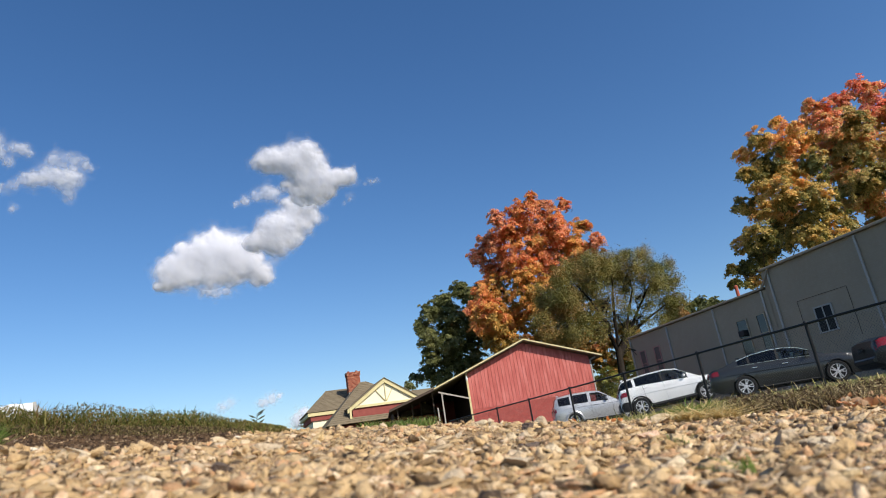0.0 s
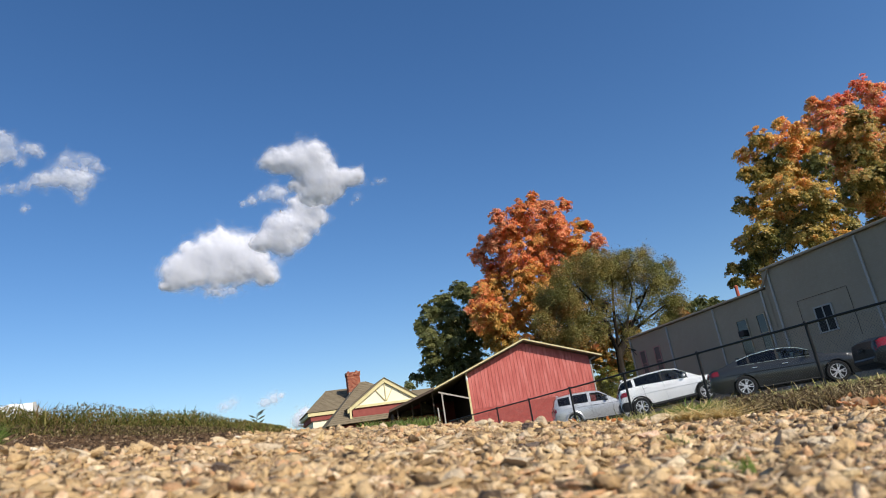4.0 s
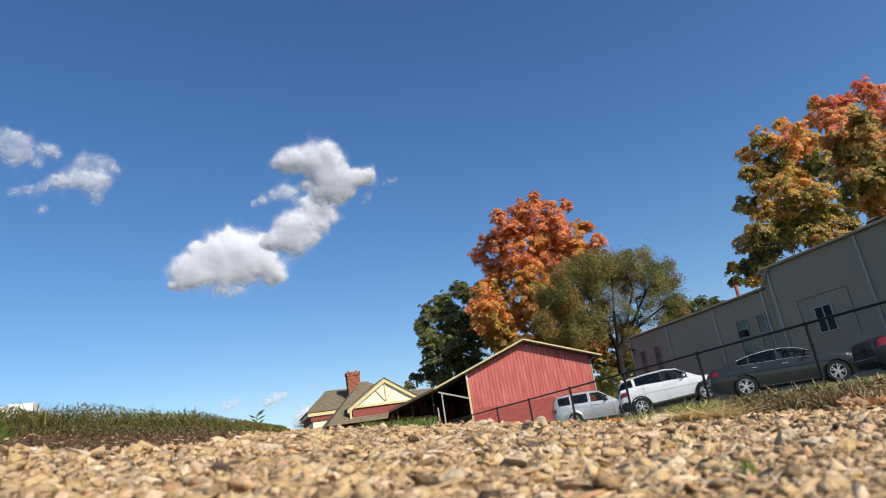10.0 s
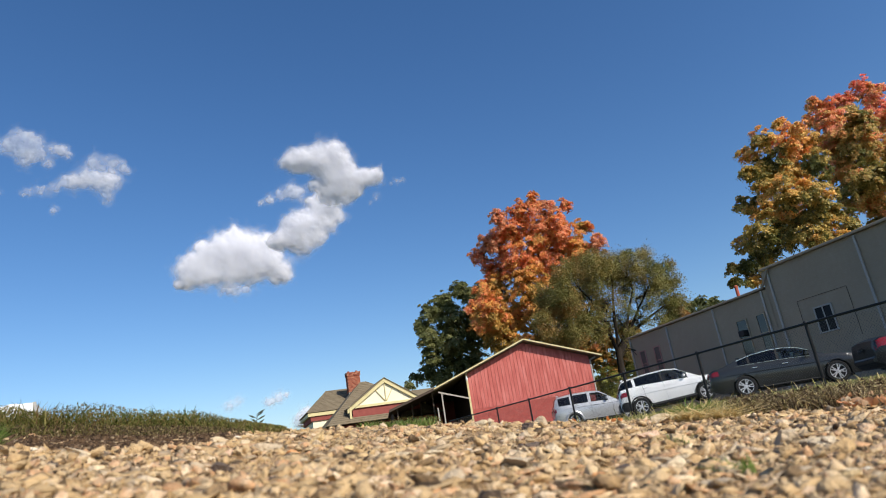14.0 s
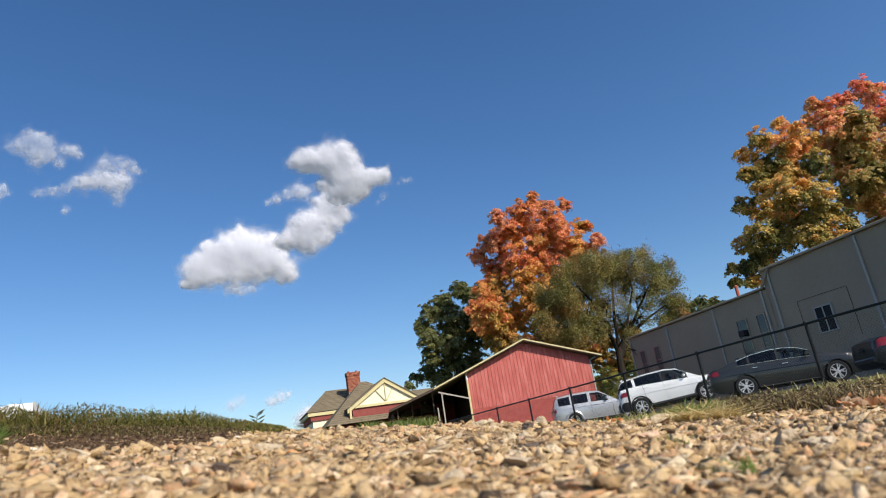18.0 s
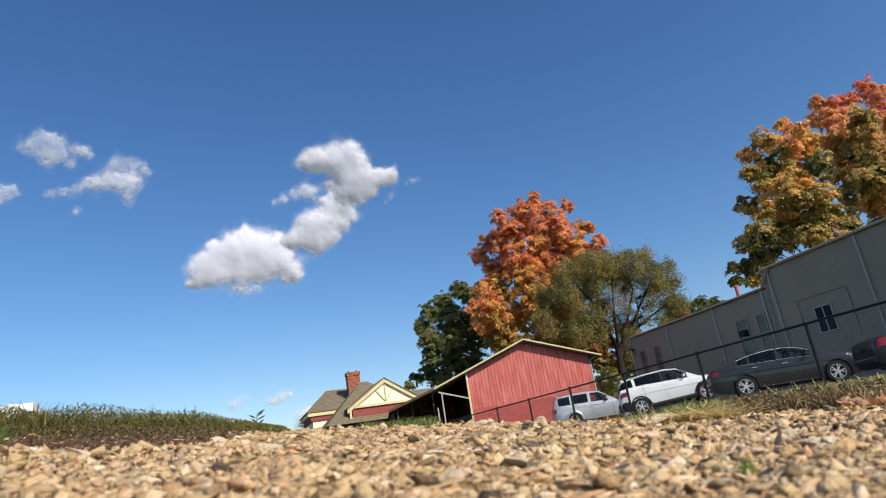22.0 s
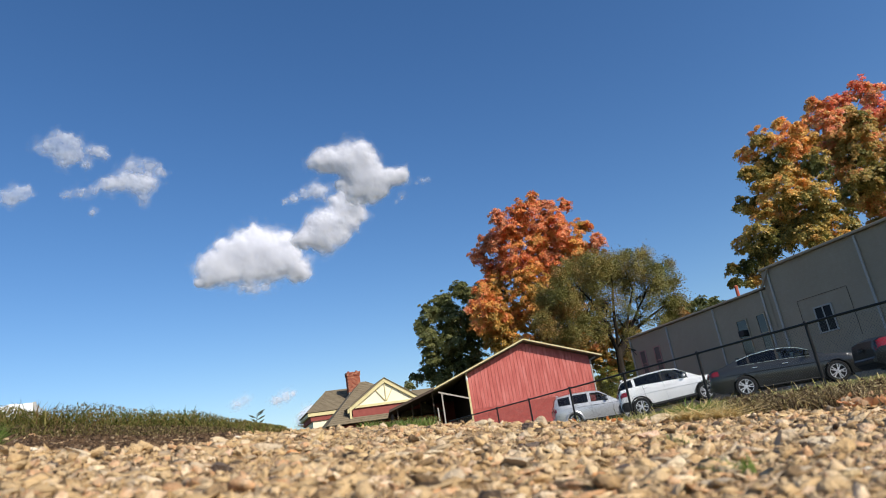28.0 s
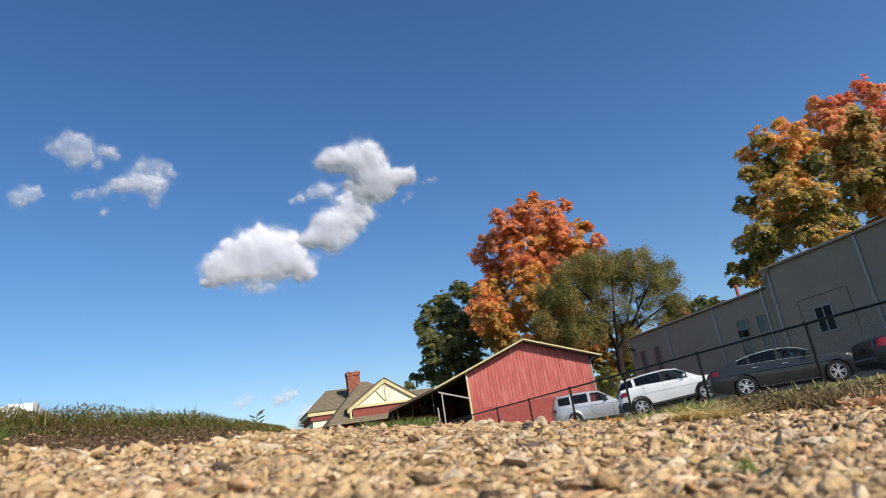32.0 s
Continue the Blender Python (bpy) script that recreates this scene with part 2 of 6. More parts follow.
M_WIRE = two("dull_fence_wire", (0.045, 0.045, 0.045), (0.075, 0.075, 0.072), scale=5, fine=30, rough=0.35, bump=0, spec=0.3)
M_TYRE = two("tyre_rubber", (0.015, 0.015, 0.016), (0.03, 0.03, 0.03), scale=6, fine=60, rough=0.85)
M_ALLOY = two("alloy_metal", (0.62, 0.62, 0.63), (0.72, 0.72, 0.73), scale=4, fine=30, rough=0.35, metal=0.35, bump=0, spec=0.5)
M_CHROME = two("chrome", (0.75, 0.75, 0.76), (0.8, 0.8, 0.8), scale=4, fine=30, rough=0.12, metal=1.0, bump=0, spec=0.5)
M_PLASTIC = two("black_plastic", (0.018, 0.018, 0.019), (0.03, 0.03, 0.03), scale=6, fine=50, rough=0.6, bump=0.05)


def car_glass(name, tint):
    """Thin tinted glass: seen through, with a mirror gloss on top."""
    m = bpy.data.materials.new(name)
    m.use_nodes = True
    n, l = m.node_tree.nodes, m.node_tree.links
    n.remove(n["Principled BSDF"])
    clear, gloss, mix, fr = (n.new("ShaderNode" + k) for k in ("BsdfTransparent", "BsdfGlossy", "MixShader", "Fresnel"))
    clear.inputs["Color"].default_value = (*tint, 1)
    gloss.inputs["Roughness"].default_value = 0.03
    fr.inputs["IOR"].default_value = 1.5
    l.new(fr.outputs[0], mix.inputs["Fac"])
    l.new(clear.outputs[0], mix.inputs[1])
    l.new(gloss.outputs[0], mix.inputs[2])
    l.new(mix.outputs[0], n["Material Output"].inputs["Surface"])
    return m


M_GLASS = car_glass("dark_car_glass", (0.10, 0.11, 0.11))
M_CLEARGLASS = car_glass("clear_car_glass", (0.62, 0.68, 0.66))
M_PANE = two("dark_window_pane", (0.016, 0.018, 0.020), (0.026, 0.029, 0.032), scale=2, fine=10, rough=0.08, bump=0, spec=0.5)
M_SCREEN = two("dark_insect_screen", (0.016, 0.018, 0.020), (0.026, 0.029, 0.032), scale=2, fine=10, rough=0.6, bump=0, spec=0.1)
M_BLIND = two("drawn_blind", (0.10, 0.085, 0.075), (0.14, 0.12, 0.105), scale=3, fine=20, rough=0.5, bump=0)
M_TAIL = two("red_tail_lens", (0.20, 0.008, 0.010), (0.28, 0.012, 0.015), scale=8, fine=60, rough=0.15, bump=0, coat=0.5, spec=0.5)
M_LENS = two("clear_lens", (0.18, 0.185, 0.19), (0.26, 0.265, 0.27), scale=8, fine=60, rough=0.1, bump=0, coat=0.8, spec=0.5)


def car_paint(name, a, b, rough=0.3, metal=0.3, coat=0.7):
    return two(name, a, b, scale=0.8, fine=90, rough=rough, metal=metal, bump=0, coat=coat, spec=0.35)


P_GREY = car_paint("dark_grey_paint", (0.016, 0.017, 0.016), (0.023, 0.024, 0.023), metal=0.0)
P_WHITE = car_paint("white_car_paint", (0.74, 0.74, 0.73), (0.80, 0.80, 0.79), metal=0.0)
P_SILVER = car_paint("silver_paint", (0.47, 0.475, 0.48), (0.54, 0.545, 0.55), metal=0.4)
P_NAVY = car_paint("near_black_paint", (0.007, 0.008, 0.010), (0.011, 0.012, 0.014), metal=0.0, coat=0.25)


# ---- the lie of the land: a gravel bank that rises from the camera to a crest, then level ground ----
CREST_AZ = [-180, -60, -17.5, -15.6, -13.6, -6.4, 3.3, 7.0, 13.6, 20.7, 27.8, 32.3, 36.7, 40.9, 44.9, 51.0, 70, 180]
CREST_EL = [0.03, 0.12, 0.115, 0.108, 0.102, 0.088, 0.073, 0.066, 0.054, 0.0375, 0.019, 0.008, -0.001, -0.009, -0.0155, -0.022, -0.03, 0.03]
CREST_EL = [e - 0.006 for e in CREST_EL]
R_CREST, LENS_UP = 1.8, 0.075


def ease(t):
    t = np.clip(t, 0, 1)
    return t * t * (3 - 2 * t)


def land(x, y):
    x, y = np.asarray(x, float), np.asarray(y, float)
    r, az = np.hypot(x, y), np.degrees(np.arctan2(x, y))
    el = np.interp(az, CREST_AZ, CREST_EL)
    near = -LENS_UP + (el + LENS_UP / R_CREST) * np.minimum(r, R_CREST)
    yy = np.clip(y, 0, 40)
    far = 0.04 + 0.0083 * (yy - 9) + 0.15 * ease((x - 10.5) / 4.5) * (1 - 0.9 * np.clip((yy - 19) / 8, 0, 1))
    far = far + 0.13 * np.exp(-((x - 18.6) ** 2 + (yy - 24.4) ** 2) / 5.0)
    t = ease((r - R_CREST) / 6.5)
    # small hollows and humps in the loose gravel
    w = 0.0
    for k, (a, f) in enumerate(((0.3, 31.0), (1.5, 23.0), (2.4, 44.0), (0.9, 63.0), (2.0, 12.0))):
        w = w + np.sin(f * (x * math.cos(a) + y * math.sin(a)) + 1.7 * k) / (1 + f / 18)
    return near * (1 - t) + far * t + 0.0042 * w * ease((r - 0.15) / 0.3) * (1 - ease((r - 2.6) / 1.5))


def land_at(az, r):
    x, y = r * math.sin(radians(az)), r * math.cos(radians(az))
    return Vector((x, y, float(land(x, y))))


def make_ground():
    rings = [0.0] + list(np.geomspace(0.12, 3.2, 150)) + list(np.geomspace(3.3, 4200, 70))
    azs = np.radians(np.concatenate([np.arange(-26, 64, 0.5), np.arange(64, 334, 3)]))
    b = Build()
    rows = []
    for r in rings[1:]:
        x, y = r * np.sin(azs), r * np.cos(azs)
        rows.append(list(zip(x, y, land(x, y))))
    b.grid(rows, closed=True)
    n = len(azs)
    b.add([(0, 0, -LENS_UP)], [])
    b.f += [(k, (k + 1) % n, len(b.v) - 1) for k in range(n)]
    whole("ground", b, M_GROUND, "sandy gravel ground rising to a low bank", "ground", kind="structure", smooth=True)
    # asphalt lot behind the fence, laid on the level ground
    b = Build()
    b.grid([[(x, y, float(land(x, y)) + 0.012) for x in np.linspace(14.8, 23.9, 10)] for y in np.linspace(4, 40, 30)])
    whole("parking_lot", b, M_ASPHALT, "dark asphalt lot beside the grey building", "pavement", kind="structure", smooth=True)
    b = Build()
    b.grid([[(x, y, float(land(x, y)) + 0.012) for x in np.linspace(3.0, 14.7, 24)] for y in np.linspace(4.5, 40, 40)])
    whole("verge", b, M_LAWN, "patchy autumn grass verge along the fence", "lawn", kind="structure", smooth=True)


def icosphere(level):
    bm = bmesh.new()
    bmesh.ops.create_icosphere(bm, subdivisions=level, radius=1.0)
    v = np.array([p.co[:] for p in bm.verts])
    f = np.array([[p.index for p in q.verts] for q in bm.faces])
    bm.free()
    return v, f


def scatter(name, material, place, size, level, rng, flat=0.7, sink=0.25, rough=0.22):
    """Many irregular pebbles in one mesh: place is (n, 3), size is (n,)."""
    if level:
        v, f = icosphere(level)
    else:
        v = np.array([(1, 0, 0), (-1, 0, 0), (0, 1, 0), (0, -1, 0), (0, 0, 1), (0, 0, -1)], float)
        f = np.array([(0, 2, 4), (2, 1, 4), (1, 3, 4), (3, 0, 4), (2, 0, 5), (1, 2, 5), (3, 1, 5), (0, 3, 5)])
    n = len(place)
    q = rng.normal(size=(n, 4))
    q /= np.linalg.norm(q, axis=1)[:, None]
    w, x, y, z = q.T
    rot = np.stack([1 - 2 * (y * y + z * z), 2 * (x * y - z * w), 2 * (x * z + y * w), 2 * (x * y + z * w), 1 - 2 * (x * x + z * z), 2 * (y * z - x * w),
                    2 * (x * z - y * w), 2 * (y * z + x * w), 1 - 2 * (x * x + y * y)], 1).reshape(n, 3, 3)
    axes = np.stack([rng.uniform(0.85, 1.5, n), rng.uniform(0.6, 1.05, n), rng.uniform(0.4, 0.85, n)], 1)
    # crushed stone: push the ball flat along a few random planes
    p = np.repeat(v[None], n, 0) * (1 + rng.uniform(-rough, rough, (n, len(v), 1)))
    for k in range(6 if level else 0):
        d = rng.normal(size=(n, 1, 3))
        d /= np.linalg.norm(d, axis=2)[:, :, None]
        over = np.maximum((p * d).sum(2) - rng.uniform(0.1, 0.5, (n, 1)), 0)
        p = p - d * over[:, :, None]
    p = p * axes[:, None, :]
    p = np.einsum("nij,nkj->nki", rot, p)
    p[:, :, 2] *= flat
    p = p * size[:, None, None] + place[:, None, :]
    p[:, :, 2] += (size * (flat * 0.7 - sink + rng.uniform(-0.3, 0.25, n)))[:, None]
    faces = (f[None] + (np.arange(n) * len(v))[:, None, None]).reshape(-1, 3)
    me = bpy.data.meshes.new(name)
    me.vertices.add(n * len(v))
    me.vertices.foreach_set("co", p.reshape(-1).astype(np.float32))
    me.loops.add(faces.size)
    me.loops.foreach_set("vertex_index", faces.reshape(-1).astype(np.int32))
    me.polygons.add(len(faces))
    me.polygons.foreach_set("loop_start", np.arange(0, faces.size, 3, dtype=np.int32))
    me.materials.append(material)
    me.update(calc_edges=True)
    return me


def wedge(rng, n, az0, az1, r0, r1):
    az, r = np.radians(rng.uniform(az0, az1, n)), np.sqrt(rng.uniform(r0 * r0, r1 * r1, n))
    x, y = r * np.sin(az), r * np.cos(az)
    return np.stack([x, y, land(x, y)], 1)


def sandy(p, rng, share):
    """Drops pebbles where the sand between them shows."""
    n = np.array([noise.noise(Vector((q[0] * 3.3, q[1] * 3.3, 7.7))) + 0.6 * noise.noise(Vector((q[0] * 9, q[1] * 9, 3.1))) for q in p])
    return p[rng.random(len(p)) > share * ease((n + 0.05) / 0.3)]


def make_gravel():
    rng = np.random.default_rng(4)
    near = sandy(wedge(rng, 13500, -24, 62, 0.30, 1.15), rng, 0.5)
    grit = wedge(rng, 60000, -24, 62, 0.30, 1.7)
    far = wedge(rng, 42000, -24, 62, 1.1, 2.9)
    az, r = np.degrees(np.arctan2(far[:, 0], far[:, 1])), np.hypot(far[:, 0], far[:, 1])
    bare = ease((r - 1.12 - 0.06 * np.maximum(0, az + 6)) / 0.22) * ease((3.0 - az) / 7) * (0.6 + 0.4 * ease((az + 16) / 6))
    far = far[rng.random(len(far)) > 0.93 * bare]
    far = sandy(far, rng, 0.62)
    def split(p, low, span, power, limit):
        size = low + span * rng.random(len(p)) ** power
        return p[size >= limit], size[size >= limit], p[size < limit], size[size < limit]

    big, bs, fine, fs = split(near, 0.0036, 0.0190, 1.9, 0.0048)
    bed = tagged(new("gravel", scatter("gravel", M_PEBBLE, big, bs, 1, rng, flat=0.62, rough=0.2, sink=0.55)), "loose tan and brown gravel on the bank", "gravel", kind="stuff")
    tagged(new("grit", scatter("grit", M_PEBBLE, fine, fs, 0, rng, flat=0.6, rough=0.3, sink=0.3)), "small crushed stone between the pebbles", "gravel", kind="stuff")
    tagged(new("grit", scatter("grit", M_PEBBLE, grit, 0.0009 + 0.0022 * rng.random(len(grit)) ** 1.5, 0, rng, rough=0.3, sink=0.2)), "fine tan grit between the pebbles", "gravel", kind="stuff")
    big, bs, fine, fs = split(far, 0.0036, 0.0215, 2.1, 0.0052)
    tagged(new("gravel_crest", scatter("gravel_crest", M_PEBBLE, big, bs, 1, rng, flat=0.6, rough=0.25, sink=0.52)), "loose tan gravel along the crest of the bank", "gravel", kind="stuff")
    tagged(new("grit", scatter("grit", M_PEBBLE, fine, fs, 0, rng, flat=0.6, rough=0.3, sink=0.3)), "small crushed stone along the crest", "gravel", kind="stuff")
    # a low swell of dark soil, sinking into the sand along its uneven edge
    rows = []
    for a in np.arange(-26, 3.01, 0.35):
        line = []
        for r in np.linspace(1.16, 2.5, 46):
            q = land_at(a, r)
            edge = min((a + 18) / 5, (2.2 - a) / 7, (r - 1.34 - 0.055 * max(0, a + 6)) / 0.16) - 0.35 - 1.1 * noise.noise(Vector((q.x * 4.5, q.y * 4.5, 2.0))) - 0.5 * noise.noise(Vector((q.x * 14, q.y * 14, 5.0)))
            line.append((q.x, q.y, q.z + 0.005 * float(np.clip(edge, -1, 0.5)) + 0.004 * noise.noise(Vector((q.x * 60, q.y * 60, 1.0)))))
        rows.append(line)
    whole("soil_bed", Build().grid(rows), M_SOILBED, "dark damp soil where the grass begins", "soil", kind="stuff", smooth=True)
    # thinner gravel over the rest of the bank, all round
    ring = wedge(rng, 26000, 62, 336, 0.3, 3.4)
    tagged(new("gravel", scatter("gravel", M_PEBBLE, ring, 0.003 + 0.012 * rng.random(len(ring)) ** 2.4, 0, rng, flat=0.6, rough=0.25, sink=0.3)), "loose tan gravel on the rest of the bank", "gravel", kind="stuff")
    soil = ragged(wedge(rng, 38000, -17, 2.0, 1.22, 2.2), (-17, 2.0), (1.22, 2.2), 5)
    soil = soil[np.hypot(soil[:, 0], soil[:, 1]) > 1.2 + 0.055 * np.maximum(0, np.degrees(np.arctan2(soil[:, 0], soil[:, 1])) + 6)]
    tagged(new("soil", scatter("soil", M_SOIL, soil, 0.0016 + 0.0065 * rng.random(len(soil)) ** 2.4, 0, rng, rough=0.3)),
           "dark crumbly soil at the foot of the grass", "soil", kind="stuff")
    # single pebbles that lie on top
    shapes = []
    for k in range(10):
        shapes.append(scatter("pebble", M_STONE, np.zeros((1, 3)), np.ones(1), 1 + k % 2, rng, rough=0.28))
    spots = np.concatenate([wedge(rng, 230, 0, 56, 0.45, 1.5), wedge(rng, 70, -20, 0, 0.45, 1.1)])
    for k, s in enumerate(spots):
        ob = new("pebble", shapes[k % 10])
        ob.parent = bed
        g = 0.009 + 0.012 * rng.random() ** 1.6
        ob.matrix_basis = Matrix.Translation(s) @ Matrix.Rotation(rng.uniform(0, 6.28), 4, "Z") @ Matrix.Diagonal((g * 1.15, g * 0.95, g * 0.62, 1))


def make_rocks():
    """The larger stones on the bank, by colour: (azimuth, distance, half length, flatness)."""
    kinds = [("dark brown", (0.075, 0.055, 0.045), (0.17, 0.125, 0.095),
              [(-0.8, 0.77, 0.0150, 0.95), (-12.6, 0.97, 0.0140, 0.4), (-15.1, 0.86, 0.0110, 0.5), (-6.9, 0.73, 0.0070, 0.8), (24.6, 1.55, 0.0180, 0.75), (15.5, 0.71, 0.0075, 0.6),
               (17.1, 0.69, 0.0075, 0.6), (39.4, 1.49, 0.0155, 0.7), (44.5, 0.82, 0.0085, 0.9), (46.8, 0.73, 0.0050, 0.9), (49.4, 1.11, 0.0115, 0.7), (44.9, 1.31, 0.0120, 0.6), (3.4, 0.66, 0.0080, 0.6), (30.2, 1.34, 0.0110, 0.6)]),
             ("pale tan", (0.56, 0.42, 0.25), (0.74, 0.59, 0.39),
              [(-11.1, 1.08, 0.0300, 0.5), (20.6, 1.68, 0.0240, 0.7), (26.2, 0.87, 0.0165, 0.5), (35.0, 1.80, 0.0370, 0.75), (46.2, 0.94, 0.0290, 0.42), (40.3, 0.92, 0.0190, 0.5), (48.8, 1.01, 0.0195, 0.5),
               (44.3, 1.12, 0.0190, 0.6), (47.5, 0.63, 0.0130, 0.45), (5.6, 0.84, 0.0150, 0.5), (31.5, 0.72, 0.0130, 0.5), (12.5, 1.2, 0.0170, 0.6)]),
             ("rounded yellow-tan", (0.62, 0.42, 0.19), (0.74, 0.54, 0.28), [(7.0, 1.3, 0.0155, 0.9), (27.0, 0.78, 0.0090, 0.8), (44.4, 1.61, 0.0175, 0.9), (9.5, 1.03, 0.0105, 0.8), (37.8, 0.66, 0.0080, 0.8)]),
             ("rusty orange", (0.60, 0.27, 0.10), (0.74, 0.40, 0.18), [(14.6, 1.03, 0.0090, 0.8), (21.2, 0.77, 0.0080, 0.7), (5.0, 1.03, 0.0120, 0.7), (29.5, 0.64, 0.0070, 0.7)]),
             ("flat pinkish", (0.56, 0.35, 0.22), (0.70, 0.48, 0.33), [(34.1, 1.13, 0.0265, 0.5), (-0.3, 1.04, 0.0120, 0.7), (10.9, 0.67, 0.0080, 0.6), (23.8, 1.15, 0.0120, 0.6)]),
             ("buff-grey", (0.43, 0.325, 0.21), (0.58, 0.455, 0.305),
              [(-2.6, 0.79, 0.0125, 0.6), (23.1, 0.74, 0.0215, 0.5), (18.6, 1.3, 0.0190, 0.6), (25.8, 1.75, 0.0210, 0.7), (43.7, 0.96, 0.0190, 0.8), (38.5, 0.6, 0.0135, 0.5), (34.1, 0.79, 0.0220, 0.35), (2.7, 1.1, 0.0275, 0.5),
               (43.9, 0.64, 0.0190, 0.3), (14.0, 0.82, 0.0130, 0.5), (-9.0, 0.84, 0.0110, 0.5)]),
             ("chalky pale", (0.72, 0.62, 0.46), (0.82, 0.73, 0.57), [(48.6, 0.65, 0.0055, 0.5), (-13.5, 1.25, 0.0120, 0.6), (0.8, 1.4, 0.0110, 0.7), (32.6, 0.98, 0.0080, 0.6), (19.5, 0.92, 0.0085, 0.7)])]
    pick = random.Random(12)
    for k in range(46):
        kind = kinds[pick.choice((1, 1, 1, 2, 4, 5, 5, 0))]
        kind[3].append((pick.uniform(-2, 52), 0.6 + 1.1 * pick.random(), pick.uniform(0.009, 0.018), pick.uniform(0.45, 0.8)))
    k = 0
    for words, a, c, rows in kinds:
        face = two("stone_face", a, c, scale=28, fine=170, rough=0.85, bump=0.5)
        for az, r, g, flat in rows:
            k += 1
            rng = np.random.default_rng(80 + k)
            v, f = icosphere(3)
            w = v.copy()
            for j in range(13):
                d = rng.normal(size=3)
                d /= np.linalg.norm(d)
                w -= np.maximum(w @ d - rng.uniform(0.3, 0.62), 0)[:, None] * d
            d = np.array([1 + 0.10 * noise.fractal(Vector(p) * 1.7 + Vector((k * 7, 0, 0)), 0.8, 2.2, 4) for p in v])
            p = w * d[:, None]
            p *= np.array([1.0, 0.72, flat * 0.8]) * g / np.abs(p[:, 0]).max()
            ob = tagged(new("rock", mesh_of("rock", (p.tolist(), f.tolist()), face, 28)), words + " stone lying on the gravel bank", "stone", "stones on the bank")
            ob.matrix_basis = Matrix.Translation(land_at(az, r) + Vector((0, 0, g * flat * 0.3))) @ Matrix.Rotation(rng.uniform(-0.4, 0.4) - radians(az), 4, "Z")


def ragged(p, az, r, seed):
    """Keeps the points of a patch inside an uneven outline."""
    a, d = np.degrees(np.arctan2(p[:, 0], p[:, 1])), np.hypot(p[:, 0], p[:, 1])
    span = az[1] - az[0]
    e = np.minimum(np.minimum((a - az[0]) / (0.12 * span), (az[1] - a) / (0.12 * span)), np.minimum((d - r[0]) / (0.10 * (r[1] - r[0])), (r[1] - d) / (0.35 * (r[1] - r[0]))))
    n = np.array([0.5 + noise.noise(Vector((q[0] * 3.1, q[1] * 3.1, seed))) + 0.5 * noise.noise(Vector((q[0] * 9, q[1] * 9, seed))) for q in p])
    return p[e > n]


def blades(rng, roots, height, width, lean=0.45, drift=(0, 0)):
    """Bent grass blades of three faces each, as one mesh's vertices and faces."""
    vs, fs = [], []
    for p, h in zip(roots, height):
        a, w = rng.uniform(0, 6.283), width * rng.uniform(0.6, 1.3)
        side = np.array([math.cos(a), math.sin(a), 0]) * w / 2
        b = rng.uniform(0, 6.283)
        bend = np.array([math.cos(b), math.sin(b), 0]) * h * rng.uniform(0.1, lean * 2) + np.array([drift[0], drift[1], 0]) * h
        n = len(vs)
        for t, s in ((0, 1), (0.4, 0.9), (0.75, 0.6)):
            c = p + bend * t * t + np.array([0, 0, h * (t - 0.25 * lean * t * t)])
            vs += [tuple(c - side * s), tuple(c + side * s)]
        c = p + bend + np.array([0, 0, h * (1 - 0.25 * lean)])
        vs.append(tuple(c))
        fs += [(n, n + 1, n + 3, n + 2), (n + 2, n + 3, n + 5, n + 4), (n + 4, n + 5, n + 6)]
    return vs, fs


def bank_top(p):
    """How high the growth on the grassy bank stands, tallest where it nears the trailer."""
    return np.interp(np.degrees(np.arctan2(p[:, 0], p[:, 1])), [-16, -12.8, -9.6, -6, -2.3, 1.1, 3.2, 5.0], [0.082, 0.084, 0.084, 0.086, 0.068, 0.046, 0.026, 0.010])


def grass_patch(name, seed, n, az, r, h, width, material, label, lean=0.45, drift=(0, 0), category="grass", bank=False):
    rng = np.random.default_rng(seed)
    roots = ragged(wedge(rng, n, az[0], az[1], r[0], r[1]), az, r, seed)
    n = len(roots)
    lump = np.array([0.65 + 0.8 * abs(noise.noise(Vector((p[0] * 4, p[1] * 4, seed)))) for p in roots])
    height = (h[0] + (h[1] - h[0]) * rng.random(n) ** 1.3) * lump
    if bank:
        height = height * bank_top(roots)
    return tagged(new(name, mesh_of(name, blades(rng, roots - np.array([0, 0, 0.004]), height, width, lean, drift), material)), label, category, kind="stuff")


